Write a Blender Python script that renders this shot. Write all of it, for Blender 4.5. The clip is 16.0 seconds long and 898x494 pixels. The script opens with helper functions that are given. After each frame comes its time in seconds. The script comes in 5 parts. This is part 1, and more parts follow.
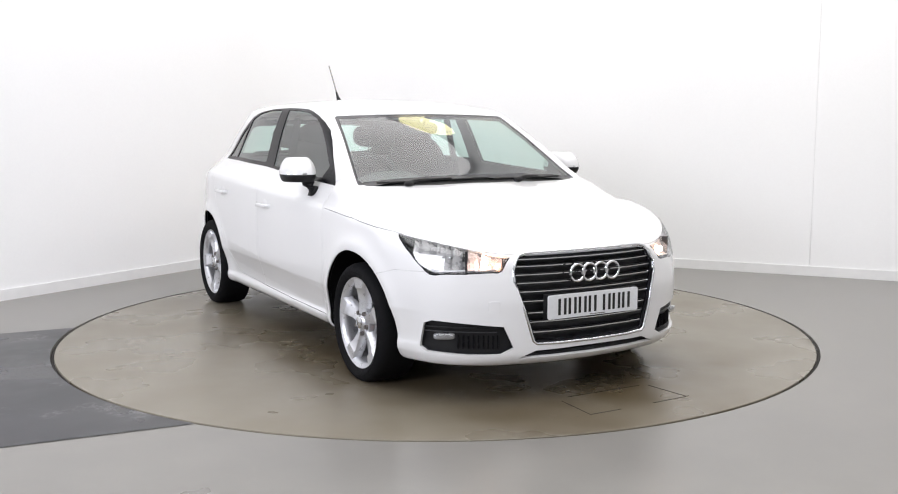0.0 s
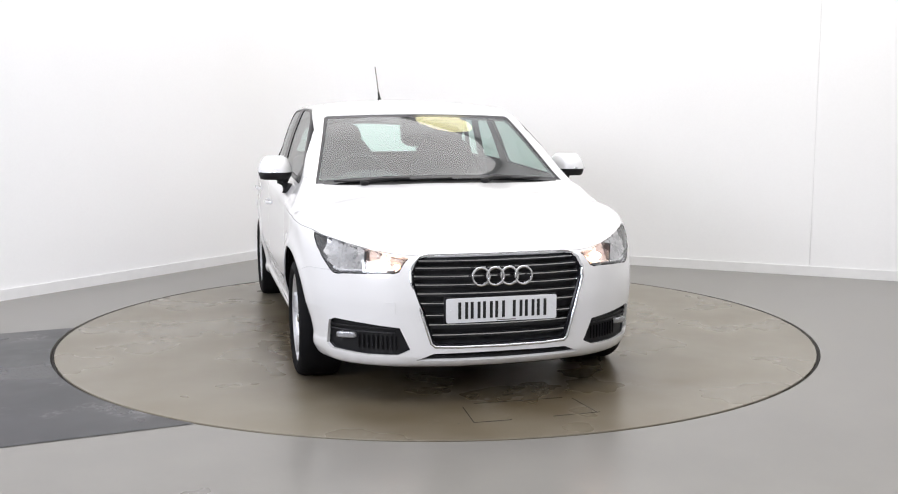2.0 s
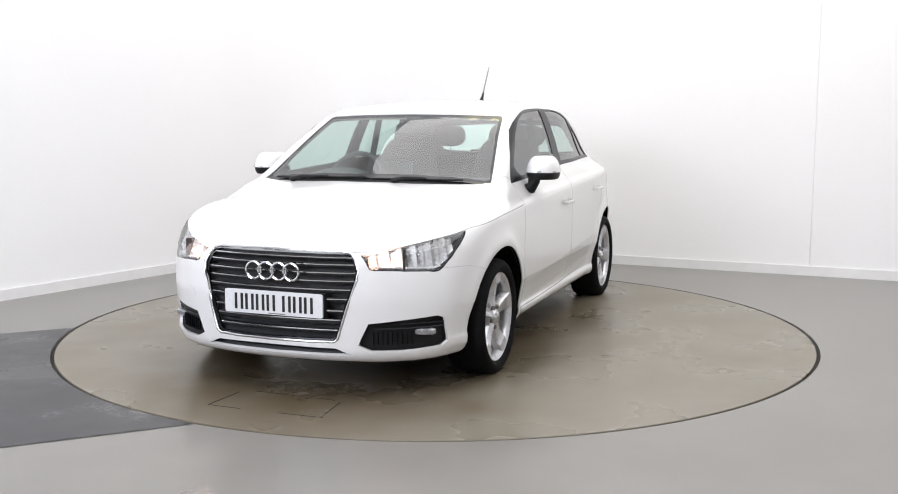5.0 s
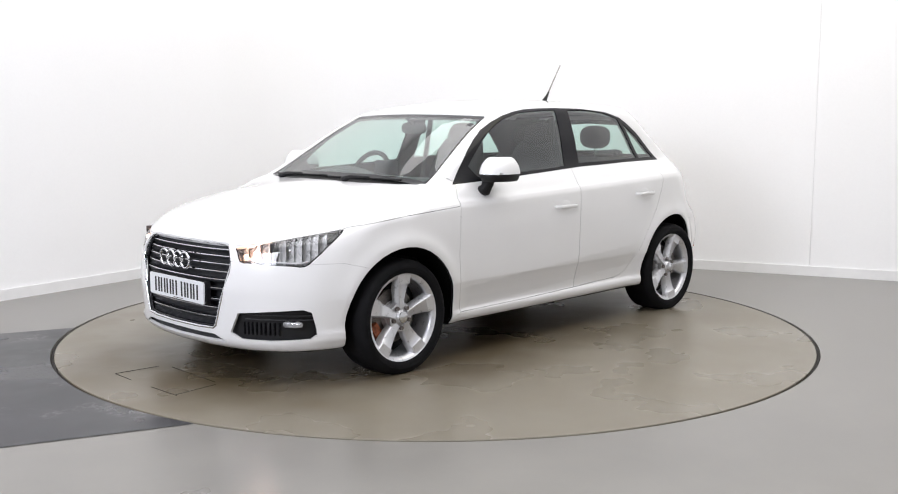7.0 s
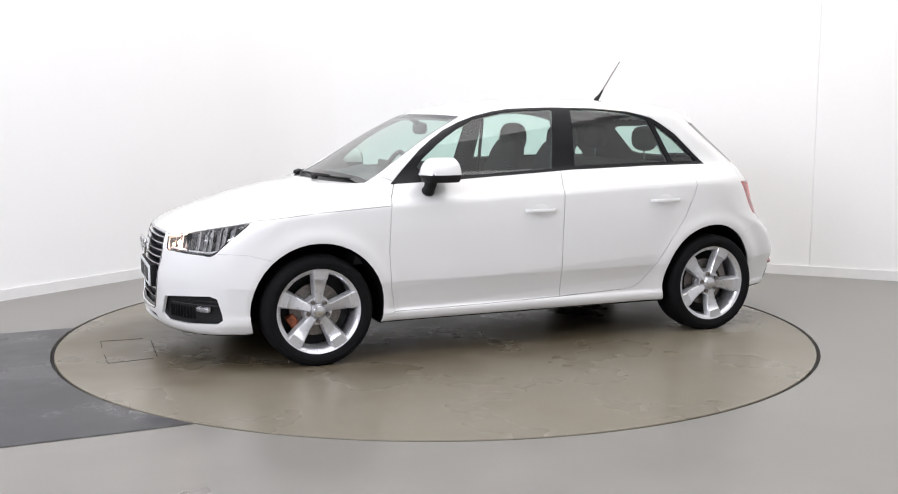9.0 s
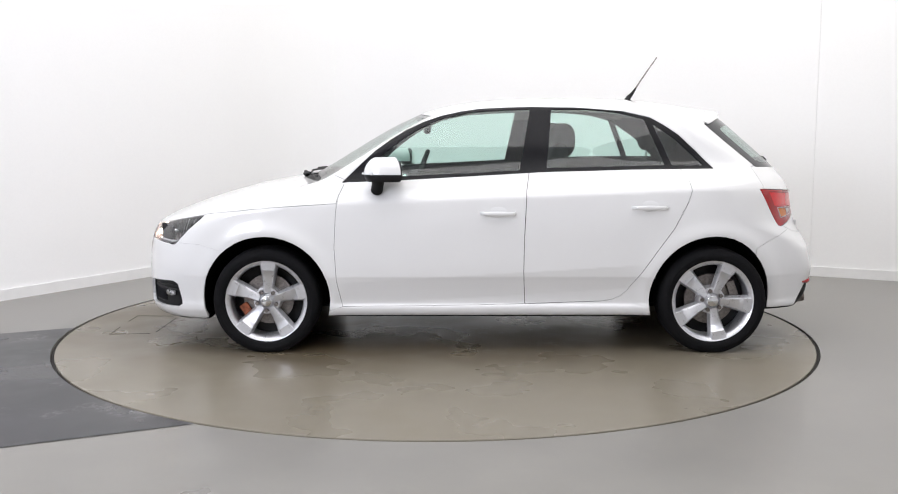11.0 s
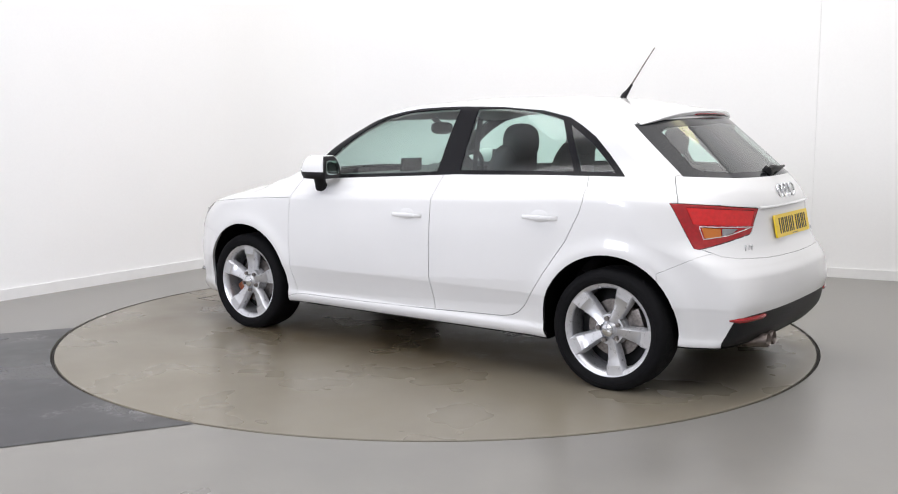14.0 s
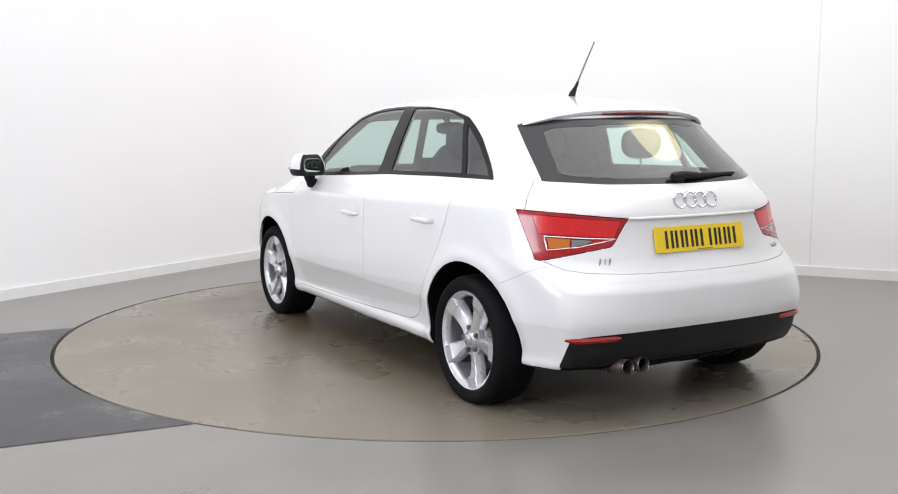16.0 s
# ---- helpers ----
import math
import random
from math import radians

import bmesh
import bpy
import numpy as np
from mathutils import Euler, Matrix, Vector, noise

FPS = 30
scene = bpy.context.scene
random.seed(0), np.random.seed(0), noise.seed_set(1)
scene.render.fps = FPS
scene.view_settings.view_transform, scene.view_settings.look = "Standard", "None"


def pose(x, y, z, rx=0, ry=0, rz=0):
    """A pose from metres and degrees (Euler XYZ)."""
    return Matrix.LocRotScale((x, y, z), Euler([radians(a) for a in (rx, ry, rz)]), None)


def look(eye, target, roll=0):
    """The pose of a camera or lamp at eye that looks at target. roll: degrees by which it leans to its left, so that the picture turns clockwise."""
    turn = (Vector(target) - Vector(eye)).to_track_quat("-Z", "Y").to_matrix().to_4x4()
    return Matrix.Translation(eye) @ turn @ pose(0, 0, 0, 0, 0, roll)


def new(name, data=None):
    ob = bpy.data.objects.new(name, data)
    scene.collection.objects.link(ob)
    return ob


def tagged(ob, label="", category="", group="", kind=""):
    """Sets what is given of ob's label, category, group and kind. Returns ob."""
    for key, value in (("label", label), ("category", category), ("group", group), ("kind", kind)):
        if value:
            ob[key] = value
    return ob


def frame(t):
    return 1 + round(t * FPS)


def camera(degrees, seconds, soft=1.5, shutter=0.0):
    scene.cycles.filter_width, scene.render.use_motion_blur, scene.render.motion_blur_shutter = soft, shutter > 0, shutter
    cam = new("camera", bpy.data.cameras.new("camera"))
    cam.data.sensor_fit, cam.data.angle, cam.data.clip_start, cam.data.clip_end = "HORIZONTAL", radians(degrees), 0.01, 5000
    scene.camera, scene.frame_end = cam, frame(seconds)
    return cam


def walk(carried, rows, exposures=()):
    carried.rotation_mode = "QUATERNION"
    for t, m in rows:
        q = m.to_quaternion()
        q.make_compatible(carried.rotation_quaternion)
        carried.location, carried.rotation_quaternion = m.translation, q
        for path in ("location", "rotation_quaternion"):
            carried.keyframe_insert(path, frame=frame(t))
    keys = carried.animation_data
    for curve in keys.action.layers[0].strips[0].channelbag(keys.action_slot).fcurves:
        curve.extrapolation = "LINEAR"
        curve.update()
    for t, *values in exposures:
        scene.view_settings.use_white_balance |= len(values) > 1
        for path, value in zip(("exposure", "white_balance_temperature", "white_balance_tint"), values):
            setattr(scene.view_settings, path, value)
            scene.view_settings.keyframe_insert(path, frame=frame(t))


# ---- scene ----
# The camera stands still; the car turns on its dial.
cam = camera(48.65, 16.0, soft=1.05)
CAM = pose(0, -6.118, 1.287, 90 - 7.324, 0, -0.70)
walk(cam, [(0, CAM), (16, CAM)], [(0, -0.39), (4, -0.39), (9, -0.39), (11.5, -0.45), (16, -0.46)])

# ---- light ----
world = bpy.data.worlds.new("world")
scene.world = world
world.use_nodes = True
world.node_tree.nodes["Background"].inputs[0].default_value = (0.75, 0.85, 1.0, 1)
world.node_tree.nodes["Background"].inputs[1].default_value = 0.1


def softbox(name, x, y, z, sx, sy, watts, turn=0.0, color=(1.0, 0.985, 0.97)):
    lamp = bpy.data.lights.new(name, "AREA")
    lamp.shape, lamp.size, lamp.size_y, lamp.energy, lamp.color = "RECTANGLE", sx, sy, watts, color
    ob = new(name, lamp)
    ob.matrix_world = pose(x, y, z, 0, 0, turn)
    return ob


ROOM_TURN = -25.2
softbox("unseen_studio_light", 0.86, -1.82, 5.3, 8.0, 8.4, 500, ROOM_TURN, (1.0, 0.98, 0.985))
# an unseen cool soft light beside the camera, added to brighten the car's sides
key = softbox("unseen_studio_light", -3.9, -5.9, 2.8, 2.4, 2.0, 275, 0, (0.87, 0.895, 1.0))
key.matrix_world = look((-3.9, -5.9, 2.75), (0, 0.3, 0.7))
# two warm ceiling spots that show in the car's glass
for x, y in ((0.5, 2.1), (2.9, 0.1)):
    warm = softbox("ceiling_spot", x, y, 3.85, 0.9, 0.9, 8, 0, (1.0, 0.92, 0.45))
    warm.data.shape = "DISK"


# ---- materials ----
def mat(name, color, rough=0.5, metal=0.0, **more):
    m = bpy.data.materials.new(name)
    m.use_nodes = True
    b = m.node_tree.nodes["Principled BSDF"]
    b.inputs["Base Color"].default_value = (*color, 1)
    b.inputs["Roughness"].default_value = rough
    b.inputs["Metallic"].default_value = metal
    for key, value in more.items():
        b.inputs[key.replace("_", " ")].default_value = value
    return m


def grain(m, scale, amount, rough_amount=0.0, bump=0.0, detail=6, coords="Object", second=None):
    """Breaks up colour, gloss and relief of m with noise at one or two scales."""
    t = m.node_tree
    n, k = t.nodes, t.links
    b = n["Principled BSDF"]
    co = n.new("ShaderNodeTexCoord")
    base = b.inputs["Base Color"].default_value[:]
    tex = n.new("ShaderNodeTexNoise")
    tex.inputs["Scale"].default_value, tex.inputs["Detail"].default_value = scale, detail
    k.new(co.outputs[coords], tex.inputs["Vector"])
    fac = tex.outputs["Fac"]
    if second:
        tex2 = n.new("ShaderNodeTexNoise")
        tex2.inputs["Scale"].default_value, tex2.inputs["Detail"].default_value = second, detail
        k.new(co.outputs[coords], tex2.inputs["Vector"])
        mx = n.new("ShaderNodeMath")
        mx.operation = "MULTIPLY_ADD"
        mx.inputs[1].default_value = 0.5
        half = n.new("ShaderNodeMath")
        half.operation = "MULTIPLY"
        half.inputs[1].default_value = 0.5
        k.new(tex2.outputs["Fac"], half.inputs[0])
        k.new(fac, mx.inputs[0])
        k.new(half.outputs[0], mx.inputs[2])
        fac = mx.outputs[0]
    ramp = n.new("ShaderNodeValToRGB")
    ramp.color_ramp.elements[0].position, ramp.color_ramp.elements[1].position = 0.35, 0.65
    ramp.color_ramp.elements[0].color = (*[c * (1 - amount) for c in base[:3]], 1)
    ramp.color_ramp.elements[1].color = (*[min(1, c * (1 + amount)) for c in base[:3]], 1)
    k.new(fac, ramp.inputs[0])
    k.new(ramp.outputs[0], b.inputs["Base Color"])
    if rough_amount:
        r = b.inputs["Roughness"].default_value
        mr = n.new("ShaderNodeMapRange")
        mr.inputs["From Min"].default_value, mr.inputs["From Max"].default_value = 0.3, 0.7
        mr.inputs["To Min"].default_value, mr.inputs["To Max"].default_value = max(0.02, r - rough_amount), min(1, r + rough_amount)
        k.new(fac, mr.inputs[0])
        k.new(mr.outputs[0], b.inputs["Roughness"])
    if bump:
        bp = n.new("ShaderNodeBump")
        bp.inputs["Strength"].default_value, bp.inputs["Distance"].default_value = 1.0, bump
        k.new(fac, bp.inputs["Height"])
        k.new(bp.outputs[0], b.inputs["Normal"])
    return m


def glass(name, tint):
    """A thin tinted pane: light passes straight, with gloss that grows towards grazing."""
    m = bpy.data.materials.new(name)
    m.use_nodes = True
    n, k = m.node_tree.nodes, m.node_tree.links
    n.remove(n["Principled BSDF"])
    tr, gl, mix = n.new("ShaderNodeBsdfTransparent"), n.new("ShaderNodeBsdfGlossy"), n.new("ShaderNodeMixShader")
    facing, power, rise = n.new("ShaderNodeLayerWeight"), n.new("ShaderNodeMath"), n.new("ShaderNodeMath")
    facing.inputs["Blend"].default_value = 0.5
    power.operation, power.inputs[1].default_value = "POWER", 3.0
    rise.operation, rise.inputs[1].default_value, rise.inputs[2].default_value = "MULTIPLY_ADD", 0.75, 0.095
    tr.inputs["Color"].default_value = (*tint, 1)
    gl.inputs["Roughness"].default_value = 0.0
    k.new(facing.outputs["Facing"], power.inputs[0])
    k.new(power.outputs[0], rise.inputs[0])
    k.new(rise.outputs[0], mix.inputs[0])
    k.new(tr.outputs[0], mix.inputs[1])
    k.new(gl.outputs[0], mix.inputs[2])
    k.new(mix.outputs[0], n["Material Output"].inputs["Surface"])
    return m


def glow(name, color, strength):
    m = bpy.data.materials.new(name)
    m.use_nodes = True
    b = m.node_tree.nodes["Principled BSDF"]
    b.inputs["Base Color"].default_value = (*color, 1)
    b.inputs["Emission Color"].default_value = (*color, 1)
    b.inputs["Emission Strength"].default_value = strength
    return m


PAINT = grain(mat("white_car_paint", (0.77, 0.77, 0.775), 0.3, Coat_Weight=1.0, Coat_Roughness=0.03), 900, 0.015, second=3)
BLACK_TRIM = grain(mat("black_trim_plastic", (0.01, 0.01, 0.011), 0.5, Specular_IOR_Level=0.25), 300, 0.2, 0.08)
GLOSS_BLACK = grain(mat("gloss_black_trim", (0.006, 0.006, 0.008), 0.25, Specular_IOR_Level=0.22), 200, 0.15, 0.03)
LINER = grain(mat("black_liner_felt", (0.006, 0.006, 0.006), 0.95, Specular_IOR_Level=0.05), 90, 0.3)
CHROME = grain(mat("chrome", (0.72, 0.73, 0.75), 0.12, 1.0), 60, 0.06, 0.03)
ALLOY = grain(mat("silver_alloy", (0.64, 0.645, 0.67), 0.3, 0.65), 40, 0.06, 0.05, second=900)
RUBBER = grain(mat("tyre_rubber", (0.007, 0.007, 0.008), 0.8, Specular_IOR_Level=0.12), 60, 0.3, 0.15, 0.0004)
CABIN = grain(mat("dark_cabin_fabric", (0.022, 0.022, 0.026), 0.85), 400, 0.25, 0.05, 0.0005)
CABIN_PLASTIC = grain(mat("dark_cabin_plastic", (0.03, 0.031, 0.034), 0.6), 500, 0.2, 0.05)
HEADLINER = grain(mat("grey_headliner", (0.35, 0.35, 0.34), 0.9), 300, 0.06)
GLASS = glass("tinted_glass", (0.77, 0.92, 0.87))
GLASS_DARK = glass("rear_tinted_glass", (0.75, 0.9, 0.85))
LENS = glass("clear_lens", (0.95, 0.96, 0.97))
RED_LENS = grain(mat("red_lamp_lens", (0.32, 0.004, 0.007), 0.25, Coat_Weight=0.3), 60, 0.15)
AMBER_LENS = mat("amber_lamp_lens", (0.5, 0.15, 0.025), 0.2)
WHITE_PLATE = grain(mat("white_number_plate", (0.75, 0.76, 0.78), 0.35), 80, 0.02)
YELLOW_PLATE = grain(mat("yellow_number_plate", (0.85, 0.6, 0.02), 0.35), 80, 0.03)
BAR_BLACK = mat("plate_black", (0.01, 0.01, 0.01), 0.4)
RED_LIT = grain(mat("lit_red_lens", (0.45, 0.005, 0.008), 0.25, Coat_Weight=0.3, Emission_Color=(1.0, 0.02, 0.015, 1), Emission_Strength=0.18), 60, 0.1)
CLEAR_LAMP = grain(mat("clear_ribbed_lamp", (0.3, 0.3, 0.31), 0.2, 0.6, Coat_Weight=0.6), 30, 0.06)
LAMP_SILVER = grain(mat("silver_reflector", (0.78, 0.78, 0.79), 0.25, 0.55), 30, 0.08, 0.05)
LAMP_SATIN = grain(mat("satin_reflector", (0.62, 0.61, 0.61), 0.28, 0.55), 30, 0.06, 0.05)
BULB = glow("lit_bulb", (1.0, 0.6, 0.43), 130)
BULB_WARM = glow("lit_side_bulb", (1.0, 0.48, 0.25), 90)
DARK_CHROME = grain(mat("smoked_chrome", (0.42, 0.42, 0.43), 0.25, 0.6), 30, 0.1, 0.05)
GRILLE_GREY = grain(mat("grey_grille_plastic", (0.022, 0.022, 0.025), 0.4, Specular_IOR_Level=0.3), 200, 0.2, 0.06)
MIRROR = mat("mirror_silver", (0.42, 0.5, 0.48), 0.02, 1.0)
EXHAUST = grain(mat("exhaust_steel", (0.2, 0.17, 0.155), 0.35, 0.9), 30, 0.25, 0.12)
FRIT_BLACK = grain(mat("printed_glass_border", (0.015, 0.016, 0.018), 0.15, Specular_IOR_Level=0.4), 300, 0.2)
DISC_STEEL = grain(mat("brake_disc_steel", (0.22, 0.2, 0.19), 0.45, 0.9), 90, 0.25, 0.1)
RUST = grain(mat("rusty_brake", (0.25, 0.07, 0.03), 0.8), 60, 0.4)
WALL_PAINT = grain(mat("white_wall_paint", (0.91, 0.91, 0.915), 0.75), 1.2, 0.012, 0.0, second=60)
GREY_WALL = grain(mat("light_damping_grey_wall", (0.58, 0.58, 0.58), 0.75), 1.2, 0.02, 0.0, second=60)
SKIRT_PAINT = grain(mat("white_skirting_paint", (0.82, 0.82, 0.82), 0.45), 8, 0.02)
FLOOR_PAINT = grain(mat("grey_floor_paint", (0.205, 0.197, 0.182), 0.3), 0.7, 0.09, 0.03, detail=4, second=3)


def worn_paint(name, low, high, brown, pale, stain_shade_strength, scuff_strength):
    """Tan-grey worn paint with brown stains that also carry painted shade under the car, and pale scuffs."""
    m = mat(name, low, 0.3, Specular_IOR_Level=0.35)
    n, k = m.node_tree.nodes, m.node_tree.links
    b = n["Principled BSDF"]
    co = n.new("ShaderNodeTexCoord")

    def noise_of(scale, detail=5, rough=0.55):
        t = n.new("ShaderNodeTexNoise")
        t.inputs["Scale"].default_value, t.inputs["Detail"].default_value, t.inputs["Roughness"].default_value = scale, detail, rough
        k.new(co.outputs["Object"], t.inputs["Vector"])
        return t.outputs["Fac"]

    def ranged(fac, lo, hi, to_lo=0.0, to_hi=1.0):
        r = n.new("ShaderNodeMapRange")
        r.interpolation_type = "SMOOTHSTEP"
        for key, value in zip(("From Min", "From Max", "To Min", "To Max"), (lo, hi, to_lo, to_hi)):
            r.inputs[key].default_value = value
        k.new(fac, r.inputs[0])
        return r.outputs[0]

    def joined(op, a, c):
        q = n.new("ShaderNodeMath")
        q.operation = op
        for slot, v in zip(q.inputs, (a, c)):
            if isinstance(v, float):
                slot.default_value = v
            else:
                k.new(v, slot)
        return q.outputs[0]

    def mixed(fac, a, color):
        x = n.new("ShaderNodeMix")
        x.data_type = "RGBA"
        k.new(fac, x.inputs[0])
        if isinstance(a, tuple):
            x.inputs[6].default_value = (*a, 1)
        else:
            k.new(a, x.inputs[6])
        x.inputs[7].default_value = (*color, 1)
        return x.outputs[2]

    # an oblong under and before the parked car: brown stain plus painted-in car shadow
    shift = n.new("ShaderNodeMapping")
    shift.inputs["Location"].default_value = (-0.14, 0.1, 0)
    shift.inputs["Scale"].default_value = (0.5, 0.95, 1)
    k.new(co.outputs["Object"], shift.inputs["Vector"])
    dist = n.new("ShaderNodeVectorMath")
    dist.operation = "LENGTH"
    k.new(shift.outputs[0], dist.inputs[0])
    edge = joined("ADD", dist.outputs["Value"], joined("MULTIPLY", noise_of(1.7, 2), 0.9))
    stain_shade = ranged(edge, 1.05, 1.75, stain_shade_strength, 0.0)
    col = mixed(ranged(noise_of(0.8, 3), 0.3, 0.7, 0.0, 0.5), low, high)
    col = mixed(joined("MULTIPLY", stain_shade, ranged(noise_of(1.6, 3), 0.25, 0.65, 0.6, 1.0)), col, brown)
    scuff = joined("MULTIPLY", ranged(noise_of(3.6, 3), 0.52, 0.72), ranged(noise_of(22, 6, 0.7), 0.42, 0.7))
    col = mixed(joined("MULTIPLY", scuff, joined("ADD", joined("MULTIPLY", stain_shade, 0.45), scuff_strength)), col, pale)
    specks = ranged(noise_of(11, 2), 0.75, 0.78, 0.0, 0.6)
    col = mixed(specks, col, (0.05, 0.045, 0.04))
    k.new(col, b.inputs["Base Color"])
    k.new(ranged(noise_of(1.5, 3), 0.3, 0.7, 0.24, 0.36), b.inputs["Roughness"])
    return m


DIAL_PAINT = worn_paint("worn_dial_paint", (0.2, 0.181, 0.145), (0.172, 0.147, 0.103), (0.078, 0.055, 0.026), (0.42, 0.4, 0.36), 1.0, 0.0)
LANE_PAINT = worn_paint("dark_grey_lane_paint", (0.026, 0.026, 0.03), (0.05, 0.05, 0.055), (0.045, 0.043, 0.04), (0.19, 0.19, 0.19), 0.3, 0.8)
SLOT = mat("black_slot", (0.012, 0.01, 0.008), 0.8)


# ---- mesh helpers ----
def mesh_of(name, bm, material, smooth=True):
    me = bpy.data.meshes.new(name)
    bm.normal_update()
    bm.to_mesh(me)
    bm.free()
    me.materials.append(material)
    if smooth:
        me.polygons.foreach_set("use_smooth", [True] * len(me.polygons))
        me.set_sharp_from_angle(angle=radians(38))
    return me


def part(name, bm, material, parent, label=""):
    ob = new(name, mesh_of(name, bm, material))
    ob.parent = parent
    if label:
        tagged(ob, label)
    return ob


def box(sx, sy, sz, m=Matrix(), bevel=0.0, bm=None, segments=2):
    bm = bm or bmesh.new()
    v = bmesh.ops.create_cube(bm, size=1, matrix=m @ Matrix.Diagonal((sx, sy, sz, 1)))["verts"]
    if bevel:
        edges = list({e for w in v for e in w.link_edges})
        bmesh.ops.bevel(bm, geom=edges, offset=bevel, segments=segments, affect="EDGES", profile=0.6)
    return bm


def rod(r1, r2, length, m=Matrix(), n=24, bm=None):
    bm = bm or bmesh.new()
    bmesh.ops.create_cone(bm, cap_ends=True, segments=n, radius1=r1, radius2=r2, depth=length, matrix=m)
    return bm


def lathe(profile, n=48, bm=None, m=Matrix(), closed=True):
    """Turns a profile of (radius, height) about the z axis."""
    bm = bm or bmesh.new()
    rings = [[bm.verts.new(m @ Vector((r * math.cos(2 * math.pi * i / n), r * math.sin(2 * math.pi * i / n), z))) for i in range(n)] for r, z in profile]
    pairs = list(zip(rings, rings[1:] + rings[:1])) if closed else list(zip(rings, rings[1:]))
    for a, b in pairs:
        for i in range(n):
            bm.faces.new((a[i], a[(i + 1) % n], b[(i + 1) % n], b[i]))
    return bm


def slab(points, z0, z1, m=Matrix(), bevel=0.0, bm=None):
    """A flat outline given thickness along z."""
    bm = bm or bmesh.new()
    low = [bm.verts.new(m @ Vector((x, y, z0))) for x, y in points]
    top = [bm.verts.new(m @ Vector((x, y, z1))) for x, y in points]
    made = [bm.faces.new(low[::-1]), bm.faces.new(top)]
    for i in range(len(points)):
        j = (i + 1) % len(points)
        made.append(bm.faces.new((low[i], low[j], top[j], top[i])))
    bmesh.ops.recalc_face_normals(bm, faces=made)
    if bevel:
        bmesh.ops.bevel(bm, geom=list(made[1].edges), offset=bevel, segments=2, affect="EDGES")
    return bm


def tube(path, r, bm=None, n=10, closed=False):
    """A round bar along a path; r may be a list."""
    bm = bm or bmesh.new()
    pts = [Vector(p) for p in path]
    rings = []
    for i, p in enumerate(pts):
        a = pts[i - 1] if i or closed else p
        b = pts[(i + 1) % len(pts)] if i + 1 < len(pts) or closed else p
        d = (b - a).normalized()
        u = d.orthogonal() if abs(d.z) > 0.95 else d.cross(Vector((0, 0, 1))).normalized()
        u.normalize()
        w = d.cross(u)
        q = r[i] if isinstance(r, (list, tuple)) else r
        rings.append([bm.verts.new(p + q * (math.cos(2 * math.pi * k / n) * u + math.sin(2 * math.pi * k / n) * w)) for k in range(n)])
    for a, b in zip(rings, rings[1:] + (rings[:1] if closed else [])):
        for k in range(n):
            bm.faces.new((a[k], a[(k + 1) % n], b[(k + 1) % n], b[k]))
    if not closed:
        bm.faces.new(rings[0][::-1])
        bm.faces.new(rings[-1])
    bmesh.ops.recalc_face_normals(bm, faces=bm.faces)
    return bm


# ---- the room ----
CORNER = Vector((-1.065, 3.948, 0))
ALONG_L = Vector((-0.559, -0.829, 0))
ALONG_R = Vector((0.905, -0.4255, 0))
ROOM_H = 5.35
COVE = 0.9


def room_outline():
    """The inner line of the two seen walls with a rounded corner, then the two behind the camera."""
    pts = [CORNER + ALONG_L * 10.8]
    a, b = CORNER + ALONG_L * COVE, CORNER + ALONG_R * COVE
    for i in range(13):
        t = i / 12
        pts.append(a * (1 - t) ** 2 + CORNER * 2 * t * (1 - t) + b * t * t)
    pts.append(CORNER + ALONG_R * 9.0)
    return pts


def wall_strip(line, z0, z1, thick, outward):
    bm = bmesh.new()
    cols = []
    for i, p in enumerate(line):
        d = (line[min(i + 1, len(line) - 1)] - line[max(i - 1, 0)]).normalized()
        nrm = Vector((d.y, -d.x, 0)) * outward
        q = p + nrm * thick
        cols.append([bm.verts.new((*v.xy, z)) for v, z in ((p, z0), (p, z1), (q, z1), (q, z0))])
    for a, b in zip(cols, cols[1:]):
        for k in range(4):
            bm.faces.new((a[k], a[(k + 1) % 4], b[(k + 1) % 4], b[k]))
    bm.faces.new(cols[0])
    bm.faces.new(cols[-1][::-1])
    bmesh.ops.recalc_face_normals(bm, faces=bm.faces)
    return bm


